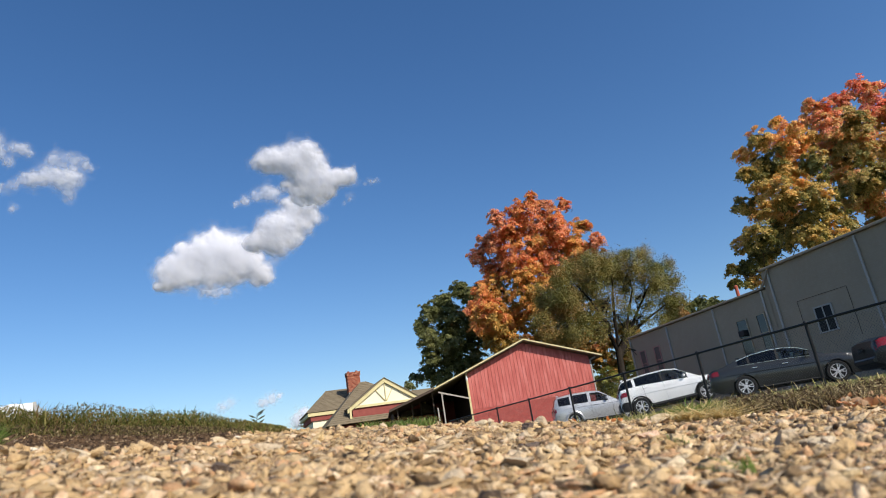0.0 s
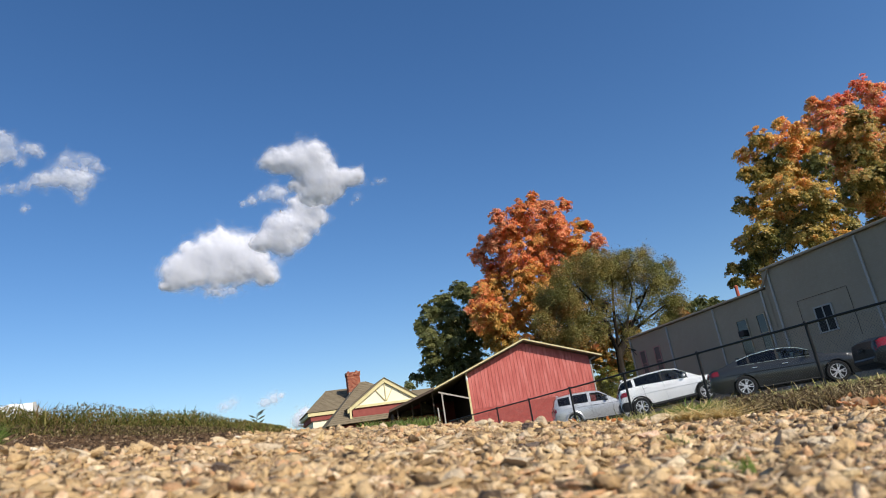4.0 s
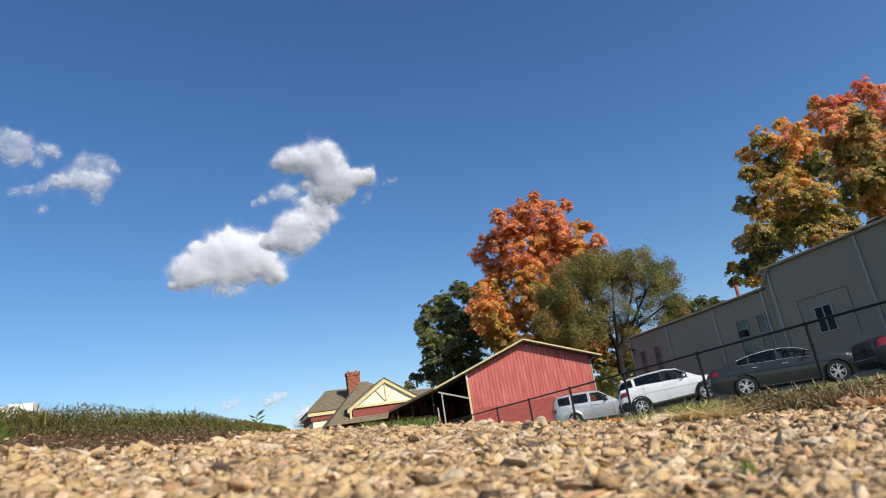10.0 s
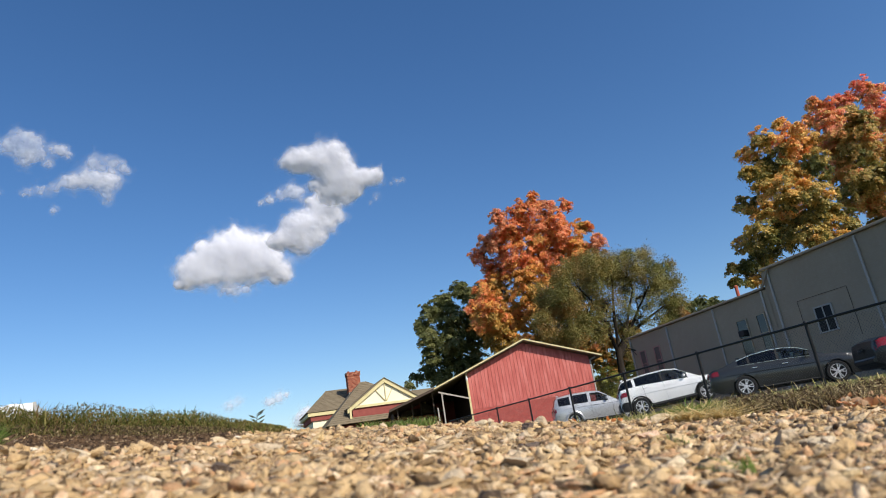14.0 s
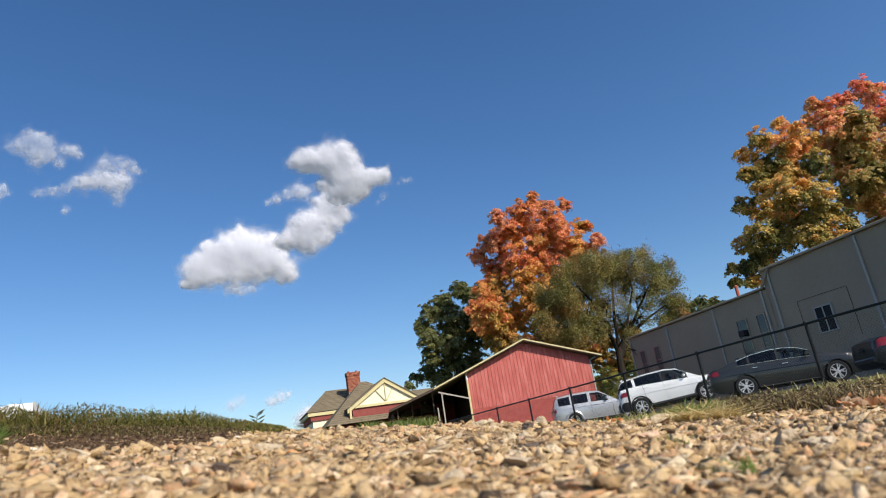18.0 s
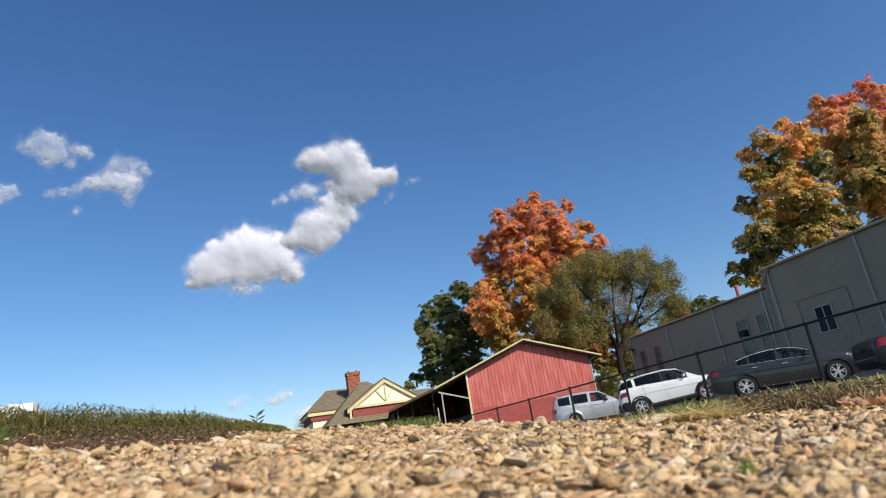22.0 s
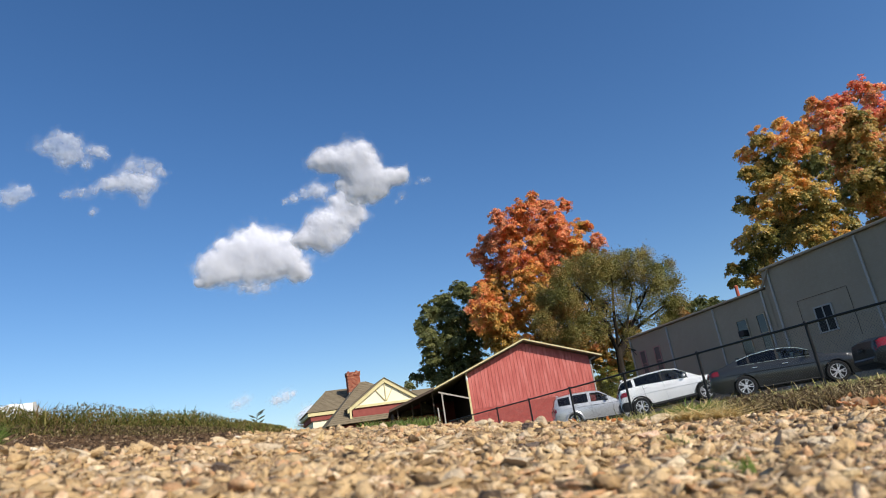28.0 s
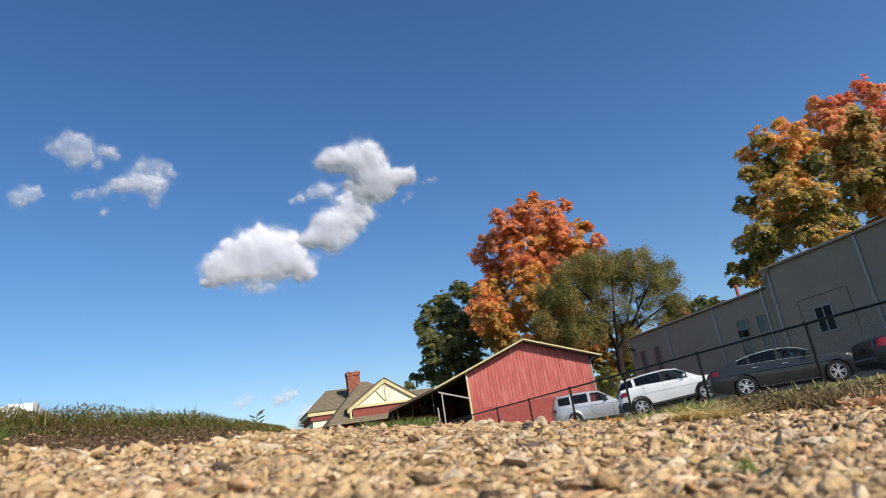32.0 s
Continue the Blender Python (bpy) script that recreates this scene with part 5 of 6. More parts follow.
CROSSOVER = dict(wheelbase=2.72, wheel=0.365, width=1.84, rear=0.84, front=0.93, sill=0.29,
                 belt=[(-2.20, 0.62), (-2.16, 1.0), (-2.05, 1.20), (-1.2, 1.21), (0.0, 1.13), (0.9, 1.07), (1.3, 1.03), (1.8, 0.97), (2.1, 0.86), (2.26, 0.66), (2.29, 0.5)],
                 roof=[(-2.17, 1.12), (-2.03, 1.42), (-1.90, 1.56), (-1.6, 1.61), (-0.8, 1.66), (0.0, 1.66), (0.45, 1.58), (1.3, 1.02)],
                 trim_first=1, bumper_h=0.36, bumper_z=0.50, windows=[(-2.09, -1.48), (-1.36, -0.26), (-0.22, 0.80)], screen=(0.42, 1.25), back=(-2.15, -1.92), wrap=(-2.155, -2.07), gaps=(-1.1, -0.24, 0.85), handles=(-0.98, -0.05), handle_mat=P_WHITE,
                 mirror=0.66, tail_z=1.0, tail_h=0.10, tail_l=0.44, spokes=5, clad=0.085, chrome=True, bumper_mat=M_PLASTIC, dark_pillars=True, arch=0.03, arch_mat=M_PLASTIC, crease=0.62, dark_tail=0.42)
WAGON = dict(wheelbase=2.63, wheel=0.335, width=1.75, rear=0.92, front=0.92, sill=0.24,
             belt=[(-2.235, 0.6), (-2.2, 1.0), (-2.05, 1.07), (-1.0, 1.07), (0.4, 1.05), (0.9, 1.04), (1.3, 1.02), (1.8, 0.96), (2.1, 0.86), (2.22, 0.66), (2.235, 0.5)],
             roof=[(-2.2, 1.03), (-2.1, 1.40), (-1.95, 1.53), (-1.2, 1.60), (-0.3, 1.61), (0.1, 1.56), (0.82, 1.04)],
             windows=[(-1.96, -1.40), (-1.22, -0.52), (-0.36, 0.44)], screen=(0.12, 0.80), back=(-2.18, -2.0), gaps=(-1.3, -0.44, 0.6), handles=(-1.1, -0.25), handle_mat=P_SILVER,
             mirror=0.38, tail_z=0.9, tail_h=0.12, tail_l=0.12, spokes=5, clad=0.03, bumper_mat=None, wintop=0.82, arch=0.075, seals=True, crease=0.8)


def make_cars():
    def stand(x, y, turn, pitch=0.0):
        return Matrix.Translation((x, y, float(land(x, y)) + 0.012)) @ Matrix.Rotation(radians(turn), 4, "Z") @ Matrix.Rotation(radians(-pitch), 4, "Y")

    make_car(stand(18.36, 18.18, -38), SEDAN, P_GREY, "dark grey four-door sedan with chrome window trim", "sedan")
    make_car(stand(18.24, 24.52, -30, 4.6), CROSSOVER, P_WHITE, "white crossover with black lower trim", "crossover")
    make_car(stand(17.42, 29.4, -22), WAGON, P_SILVER, "silver retro-styled compact wagon", "wagon")
    make_car(stand(19.88, 13.32, -28), dict(SEDAN, roof=[(-1.55, 1.03), (-0.95, 1.36), (-0.4, 1.455), (0.05, 1.445), (0.45, 1.36), (1.25, 0.95)], back=(-1.5, -1.0), windows=[(-0.98, -0.24), (-0.20, 0.74)], tail_h=0.14, tail_l=0.42, tail_back=False, plate=M_PLASTIC, plate_label="dark number plate with plain bars"), P_NAVY, "near-black sedan with red tail lights", "sedan")


# ---- trees ----
def leaves(rng, lobes, spread, per, size, tone, fluff):
    """Leaves on small drooping sprays over the lobes (x, y, z, radius, share of leaves left); tone(x, z) is their
    autumn stage, with shade added low in the orange maple.
    """
    P, S, N, T = [], [], [], []
    for x, y, z, r, share in lobes:
        k = max(2, int(((10 if fluff == 1 else 4) + spread * r * r) * share))
        d = rng.normal(size=(k, 3))
        d /= np.linalg.norm(d, axis=1)[:, None]
        c = d * r * rng.random((k, 1)) ** 0.42 * rng.uniform(0.9, 1.38, (k, 1)) * (0.9 + 0.1 * fluff) + np.array([x, y, z])
        up = d * 0.55 + np.array([0, 0, 0.75]) + rng.normal(size=(k, 3)) * 0.22
        up /= np.linalg.norm(up, axis=1)[:, None]
        wide = rng.uniform(0.22, 0.5, k) * (0.75 + 0.25 * min(r, 1.5)) * fluff ** 0.5
        turn_shade = np.array([tone(q[0], q[2]) for q in c]) + rng.normal(size=k) * 0.09 + rng.normal() * 0.06
        count = np.maximum((per * wide * wide / 0.116).astype(int), 6)
        i = np.repeat(np.arange(k), count)
        n = len(i)
        a, q = rng.uniform(0, 6.283, n), np.sqrt(rng.random(n)) * rng.uniform(0.6, 1.25, n)
        side = np.cross(up[i], rng.normal(size=(k, 3))[i])
        side /= np.linalg.norm(side, axis=1)[:, None]
        other = np.cross(up[i], side)
        w = wide[i][:, None]
        p = c[i] + (side * np.cos(a)[:, None] + other * np.sin(a)[:, None] * 0.8) * q[:, None] * w + up[i] * rng.normal(size=(n, 1)) * 0.16 * fluff * w
        p[:, 2] -= 0.35 * q * q * wide[i]
        P.append(p)
        N.append(up[i] * 0.9 + d[i] * 0.3 + rng.normal(size=(n, 3)) * 0.5)
        S.append(rng.uniform(0.6, 1.25, n) * size)
        T.append(turn_shade[i] + rng.normal(size=n) * 0.09)
    P, S, N, T = (np.concatenate(q) for q in (P, S, N, T))
    N /= np.linalg.norm(N, axis=1)[:, None]
    U = np.cross(N, rng.normal(size=N.shape))
    U /= np.linalg.norm(U, axis=1)[:, None]
    V = np.cross(N, U)
    s = S[:, None]
    vs = np.stack([P - U * s * 0.5, P + V * s * 0.38 - N * s * 0.08, P + U * s * 0.5 - N * s * 0.2, P - V * s * 0.38 - N * s * 0.08], 1).reshape(-1, 3)
    n = len(P)
    f = (np.arange(n) * 4)[:, None]
    faces = np.concatenate([f + np.array([0, 1, 3]), f + np.array([1, 2, 3])], 1).reshape(-1, 3)
    me = bpy.data.meshes.new("crown")
    me.vertices.add(n * 4)
    me.vertices.foreach_set("co", vs.reshape(-1).astype(np.float32))
    me.loops.add(faces.size)
    me.loops.foreach_set("vertex_index", faces.reshape(-1).astype(np.int32))
    me.polygons.add(len(faces))
    me.polygons.foreach_set("loop_start", np.arange(0, faces.size, 3, dtype=np.int32))
    me.update(calc_edges=True)
    me.attributes.new("turn_shade", "FLOAT", "POINT").data.foreach_set("value", np.repeat(np.clip(T, 0, 1), 4).astype(np.float32))
    return me


SWAYING = []


def make_tree(name, base, trunk_r, fork, lobes, leaf, label, seed, sway, tone, spread=34, per=66, size=0.18, groups=5, twigs=6, reach=0.2, cling=0.35, fluff=1.0, shed=(), boughs=()):
    """A tree at base: lobes are (x, z, radius) in the upright plane through it and are set to and fro for depth.
    It has a trunk to the fork height, a limb with twigs to each lobe, and the crown in swaying pieces;
    the lobes in shed have dropped most of their leaves, and boughs are thick limbs through points (x, z)."""
    rng = np.random.default_rng(seed)
    tree = thing(name, Matrix.Translation(base), label, "tree")
    base = Vector(base)
    wide = max(p[0] for p in lobes) - min(p[0] for p in lobes)
    loc = []
    for i, (x, z, r) in enumerate([*lobes, *shed]):
        k = 1 + rng.uniform(-reach, reach) * wide / base.y
        loc.append((x * k - base.x, base.y * (k - 1), z * k - base.z, r * k, 1.0 if i < len(lobes) else 0.34))
    mx, mz = np.mean([p[0] for p in loc]), np.mean([p[2] for p in loc])
    x0, x1 = min(p[0] - p[3] for p in loc), max(p[0] + p[3] for p in loc)
    z0, z1 = min(p[2] - p[3] for p in loc), max(p[2] + p[3] for p in loc)

    def turn_shade(x, z):
        return tone((x - x0) / (x1 - x0), (z - z0) / (z1 - z0))

    top = Vector((mx * 0.3, 0, fork))
    pts = [Vector((0, 0, -0.3)), Vector((0, 0, 0.3)), Vector((mx * 0.12, 0, fork * 0.5)), top]
    part("trunk", Build().tube(pts, [trunk_r * 1.5, trunk_r * 1.1, trunk_r * 0.92, trunk_r * 0.75], 10), M_BARK, tree, smooth=True)
    order = sorted(range(len(loc)), key=lambda i: math.atan2(loc[i][2] - mz, loc[i][0] - mx))
    # each limb springs from the nearest stretch of trunk or of an earlier limb
    knots = [(top, trunk_r * 0.62), (top - Vector((0, 0, 0.18 * fork)), trunk_r * 0.5), (top - Vector((0, 0, 0.34 * fork)), trunk_r * 0.42)]
    for line in boughs:
        pts = [top - Vector((0, 0, 0.12 * fork))] + [Vector((x - base.x, rng.uniform(-0.6, 0.6), z - base.z)) for x, z in line]
        thick = list(np.linspace(trunk_r * 0.5, trunk_r * 0.16, len(pts)))
        part("bough", Build().tube(pts, thick, 8), M_BARK, tree, smooth=True)
        knots += list(zip(pts[1:], thick[1:]))
    for i in sorted(order, key=lambda j: (Vector(loc[j][:3]) - top).length):
        x, y, z, r, share = loc[i]
        c = Vector((x, y, z))
        start, w = min(knots, key=lambda q: (c - q[0]).length + cling * (q[0] - top).length + (3.0 if q[0].z > c.z - 0.3 else 0.0))
        w = min(w * 0.7, trunk_r * (0.08 + 0.03 * (c - start).length))
        span = (c - start).length
        ways = [start.lerp(c, t) + Vector((rng.uniform(-0.07, 0.07), rng.uniform(-0.07, 0.07), 0.5 * t * (1 - t))) * span for t in (0.3, 0.65)]
        knots += [(ways[0], w * 0.85), (ways[1], w * 0.66), (c, w * 0.4)]
        b = Build().tube([start, *ways, c], [w, w * 0.8, w * 0.55, w * 0.3], 7)
        for k in range(twigs if share == 1 else 2 * twigs):
            t = rng.uniform(0.1, 1.0)
            p = ways[0].lerp(ways[1], t) if k % 3 == 0 else ways[1].lerp(c, t)
            q = Vector(rng.normal(size=3)).normalized() * r * rng.uniform(0.6, 1.2)
            q.z = abs(q.z) * 0.8
            m = p + q * 0.5 + Vector(rng.normal(size=3)) * 0.08 * r
            b.tube([p, m, p + q], [max(w * 0.26, 0.02), max(w * 0.16, 0.014), 0.008], 5, caps=False)
            e = Vector(rng.normal(size=3)).normalized() * r * 0.5
            b.tube([m, m + e], [max(w * 0.13, 0.013), 0.007], 4, caps=False)
        part("branch", b, M_BARK, tree)
    size_g = math.ceil(len(order) / groups)
    for g in range(groups):
        pick = [loc[i] for i in order[g * size_g:(g + 1) * size_g]]
        if not pick:
            continue
        me = leaves(rng, pick, spread, per, size, turn_shade, fluff)
        me.materials.append(leaf)
        ob = new("crown", me)
        ob.parent = tree
        SWAYING.append((ob, top.copy(), sway, seed * 1.7 + g * 1.1))
    return tree


def patchy(x, z, seed, scale=6.0):
    """Branch by branch the leaves turn sooner or later."""
    return noise.noise(Vector((x * scale, z * scale, seed))) + 0.5 * noise.noise(Vector((x * scale * 2.3, z * scale * 2.3, seed + 5)))


def make_trees():
    make_tree("maple_tree", (25.2, 50.0, 0.3), 0.42, 5.0,
              [(27.6, 21.0, 0.63), (26.3, 19.8, 1.03), (28.4, 19.7, 1.15), (30.9, 20.4, 0.53), (23.7, 19.3, 0.71), (24.5, 17.9, 1.32), (27.0, 17.5, 1.64), (29.7, 18.2, 1.36), (32.1, 18.0, 0.79), (33.3, 16.3, 0.84),
               (31.0, 16.2, 1.46), (28.2, 15.6, 1.74), (25.1, 15.5, 1.71), (22.6, 16.9, 1.1), (21.3, 15.8, 0.69), (22.7, 14.3, 1.28), (25.2, 13.1, 1.69), (27.9, 12.9, 1.61), (21.2, 12.6, 0.97), (20.0, 11.2, 0.67),
               (21.6, 11.1, 1.25), (23.5, 10.2, 1.64), (26.0, 10.5, 1.57), (28.6, 10.8, 1.4), (20.2, 9.7, 0.66), (21.6, 8.4, 1.14), (23.5, 7.6, 1.24), (25.7, 8.0, 1.26), (28.2, 8.0, 1.08), (22.3, 12.7, 1.05), (22.0, 9.9, 1.0), (20.6, 10.5, 0.85), (20.9, 12.0, 0.8), (21.4, 9.4, 1.0)],
              M_MAPLE, "tall maple in bright orange-red autumn leaf", 3, 0.6,
              # tone climbs with height: the low crown's shade is put into leaf colour
              lambda x, z: 0.11 + 0.76 * z - 0.35 * max(0, z - 0.55) + 0.9 * max(0, 0.36 - x) * min(1, 3 * z) + 0.3 * max(0, x - 0.8) + 0.22 * patchy(x, z, 1), groups=6)
    make_tree("green_tree", (20.2, 58.0, 0.3), 0.35, 4.0,
              [(21.9, 14.9, 0.89), (20.2, 14.1, 0.87), (23.4, 14.3, 1.11), (18.6, 13.1, 0.86), (20.6, 12.4, 1.3), (22.6, 11.9, 1.31), (17.7, 11.8, 0.69), (18.1, 10.6, 0.96), (20.0, 10.2, 1.29), (22.0, 9.8, 1.41),
               (23.7, 11.0, 1.1), (18.3, 8.9, 0.95), (20.2, 8.0, 1.38), (22.4, 7.5, 1.29), (17.6, 7.5, 0.73), (16.5, 7.0, 0.52), (15.7, 6.4, 0.36), (18.8, 6.3, 1.05), (20.9, 5.9, 1.05)],
              M_GREENLEAF, "dense dark green tree behind the shed", 5, 0.12, lambda x, z: 0.4 + 0.25 * patchy(x, z, 2), spread=48, groups=3)
    make_tree("olive_tree", (27.3, 42.0, 0.3), 0.31, 5.2,
              [(30.4, 12.8, 0.45), (31.8, 12.6, 0.54), (29.1, 12.1, 0.75), (30.7, 11.8, 0.89), (32.8, 11.7, 0.63), (34.0, 11.7, 0.36), (27.0, 12.4, 0.7), (25.3, 12.1, 0.65), (26.1, 11.4, 1.03), (28.0, 11.4, 0.87),
               (23.9, 11.3, 0.64), (24.3, 10.3, 1.02), (32.6, 10.6, 0.89), (33.8, 10.2, 0.63), (33.9, 9.0, 0.58), (33.0, 8.4, 0.71), (33.2, 7.7, 0.4), (22.5, 9.8, 0.75), (23.2, 8.8, 1.0), (25.4, 9.7, 0.94),
               (21.7, 8.3, 0.49), (22.2, 7.5, 0.53), (23.7, 7.5, 0.91), (25.5, 8.3, 0.76), (24.7, 6.8, 0.62), (31.9, 7.3, 0.4), (26.3, 6.9, 0.55), (29.3, 5.9, 0.5), (28.6, 5.2, 0.5), (29.9, 10.9, 0.6), (31.4, 10.7, 0.5), (26.9, 10.2, 0.5), (29.0, 6.5, 0.3), (28.2, 12.2, 0.6), (28.6, 11.3, 0.7), (27.6, 11.9, 0.6)],
              M_OLIVE, "olive-brown half-bare tree beside the shed", 7, 0.5, lambda x, z: 0.50 + 0.34 * patchy(x, z, 3) - 0.24 * x - 0.10 * z, spread=40, per=42, size=0.115, groups=4, twigs=14, cling=0.6, fluff=2.6,
              shed=[(29.3, 9.8, 0.8), (27.9, 9.2, 0.8), (30.6, 9.2, 0.85), (29.4, 8.4, 0.7), (31.6, 8.6, 0.7), (28.0, 7.9, 0.7), (30.5, 7.7, 0.6), (29.2, 7.2, 0.5), (26.9, 8.3, 0.6), (32.0, 9.6, 0.6), (27.0, 7.6, 0.5)],
              boughs=[[(27.0, 7.4), (26.3, 9.2), (25.6, 10.6)], [(27.8, 7.6), (28.3, 9.4), (28.2, 10.9)], [(28.6, 6.7), (29.2, 8.2), (29.8, 9.7), (30.3, 11.0)], [(28.9, 6.6), (30.4, 8.1), (31.2, 9.4), (32.0, 10.3)], [(29.2, 6.5), (31.0, 7.5), (32.4, 8.3)]])
    make_tree("maple_tree", (41.0, 36.0, 0.4), 0.42, 5.5,
              [(43.5, 21.1, 0.55), (45.1, 20.9, 0.69), (41.0, 19.9, 0.81), (43.4, 19.5, 1.18), (45.9, 19.5, 1.01), (39.1, 18.5, 0.62), (40.9, 17.6, 1.24), (43.7, 17.3, 1.35), (46.1, 17.6, 1.01), (38.7, 16.9, 0.61),
               (39.7, 15.7, 0.95), (42.2, 15.4, 1.23), (44.7, 15.2, 1.25), (37.4, 14.3, 0.64), (38.9, 13.8, 1.02), (41.0, 13.4, 1.21), (43.4, 13.0, 1.14), (45.5, 13.2, 0.98), (37.9, 12.0, 1.01), (40.1, 11.6, 1.1),
               (42.4, 11.4, 1.03), (44.6, 11.4, 0.96), (36.2, 11.2, 0.66), (37.7, 10.4, 0.91), (34.6, 9.5, 0.4), (36.0, 9.5, 0.69), (37.2, 8.9, 0.57), (34.5, 8.5, 0.36), (35.8, 8.4, 0.48)],
              M_GOLD, "large maple with golden and green leaves behind the grey building", 9, 0.9,
              lambda x, z: 0.08 + 0.6 * z + 0.6 * patchy(x, z, 4, 6.0) + 0.1 * max(0, x - 0.6), spread=42, groups=5)
    make_tree("maple_tree", (53.0, 38.0, 0.4), 0.45, 7.0,
              [(57.5, 26.7, 0.74), (58.4, 25.8, 1.16), (54.8, 24.9, 0.83), (52.4, 24.4, 0.71), (50.9, 24.7, 0.5), (50.2, 23.2, 0.7), (51.9, 22.7, 1.31), (54.7, 22.8, 1.53), (58.0, 23.2, 1.46), (51.5, 20.3, 1.39), (54.1, 20.1, 1.61),
               (57.2, 20.3, 1.53), (50.9, 17.8, 1.27), (53.5, 17.3, 1.48), (56.1, 17.3, 1.4), (50.8, 15.3, 1.25), (53.4, 14.9, 1.36), (49.6, 13.2, 0.94), (53.4, 13.1, 1.06), (62.2, 23.8, 2.14), (60.0, 18.8, 2.06), (57.4, 14.4, 1.69)],
              M_REDLEAF, "large maple turning red and brown behind the grey building", 11, 1.4,
              lambda x, z: 0.22 + 0.75 * max(0, z - 0.3) + 1.9 * max(0, 0.32 - z) * x + 0.25 * patchy(x, z, 5), spread=36, per=62, size=0.2, groups=4)
    make_tree("far_tree", (51.5, 60.0, 0.4), 0.25, 5.0, [(51.7, 12.1, 0.71), (53.4, 12.0, 0.59), (50.0, 11.7, 0.64), (48.9, 11.0, 0.76), (52.1, 11.0, 0.9), (54.5, 11.0, 0.8), (50.5, 10.0, 1.0), (53.0, 9.4, 1.3)],
              M_GREENLEAF, "distant dark green treetop behind the grey building", 13, 0.15, lambda x, z: 0.25 + 0.2 * patchy(x, z, 6), spread=44, groups=2)
    make_tree("far_tree", (47.0, 58.0, 0.4), 0.2, 5.0, [(45.6, 10.6, 0.6), (46.5, 11.0, 0.6), (47.2, 10.3, 0.7), (45.0, 9.6, 0.7), (46.3, 9.4, 0.8)],
              M_OLIVE, "distant brown treetop behind the grey building", 23, 0.15, lambda x, z: 0.75 + 0.2 * patchy(x, z, 8), spread=36, groups=1)
    make_tree("shrub", (24.6, 40.2, 0.3), 0.05, 0.6, [(24.3, 1.6, 0.9), (25.4, 2.2, 1.0), (25.0, 3.2, 0.8), (26.3, 1.4, 0.9), (26.7, 2.6, 0.7)],
              M_YELLOWLEAF, "yellow-green shrub beside the shed", 15, 0.2, lambda x, z: 0.5 + 0.3 * patchy(x, z, 7), spread=26, size=0.12, groups=2)
    make_tree("shrub", (28.7, 43.6, 0.3), 0.05, 0.8, [(28.0, 2.2, 0.9), (29.0, 3.0, 0.9), (29.5, 4.3, 0.8), (28.7, 4.2, 0.7), (30.3, 2.6, 0.9), (29.3, 5.4, 0.6)],
              M_YELLOWLEAF, "tall yellow-green shrub behind the olive tree", 16, 0.2, lambda x, z: 0.45 + 0.3 * patchy(x, z, 7), spread=26, size=0.12, groups=2)
    make_tree("small_maple", (27.6, 45.5, 0.3), 0.10, 2.2, [(27.6, 4.9, 1.0), (28.8, 6.4, 1.1), (27.2, 3.4, 0.9), (29.4, 4.4, 1.0), (28.6, 7.9, 0.9), (26.8, 6.2, 0.8), (29.2, 9.6, 0.8), (26.0, 5.2, 1.0), (25.2, 6.6, 1.0), (30.0, 2.8, 1.0), (28.4, 2.0, 1.0), (30.6, 5.6, 0.8), (31.5, 7.0, 1.0), (32.0, 4.8, 1.0), (31.2, 2.8, 1.0), (33.0, 6.0, 0.8), (26.9, 7.2, 0.9), (27.4, 6.0, 0.9), (26.6, 5.8, 0.9), (27.4, 8.8, 0.7)],
              M_MAPLE, "small orange maple behind the olive tree", 19, 0.2, lambda x, z: 0.26 + 0.3 * patchy(x, z, 9), groups=2, spread=30)
    make_tree("bare_shrub", (6.3, 57.0, 0.3), 0.05, 2.6, [(6.2, 4.4, 0.6), (5.7, 4.0, 0.5), (6.6, 3.6, 0.6)], M_OLIVE, "bare grey shrub behind the depot", 17, 0.2, lambda x, z: 0.5, spread=3, per=12, size=0.1, groups=1, twigs=14)


# ---- clouds: hollow billowing shells, thin at the rim, that drift with the wind ----
M_CLOUD, M_FARCLOUD = bpy.data.materials.new("cloud_vapour"), bpy.data.materials.new("far_cloud_vapour")


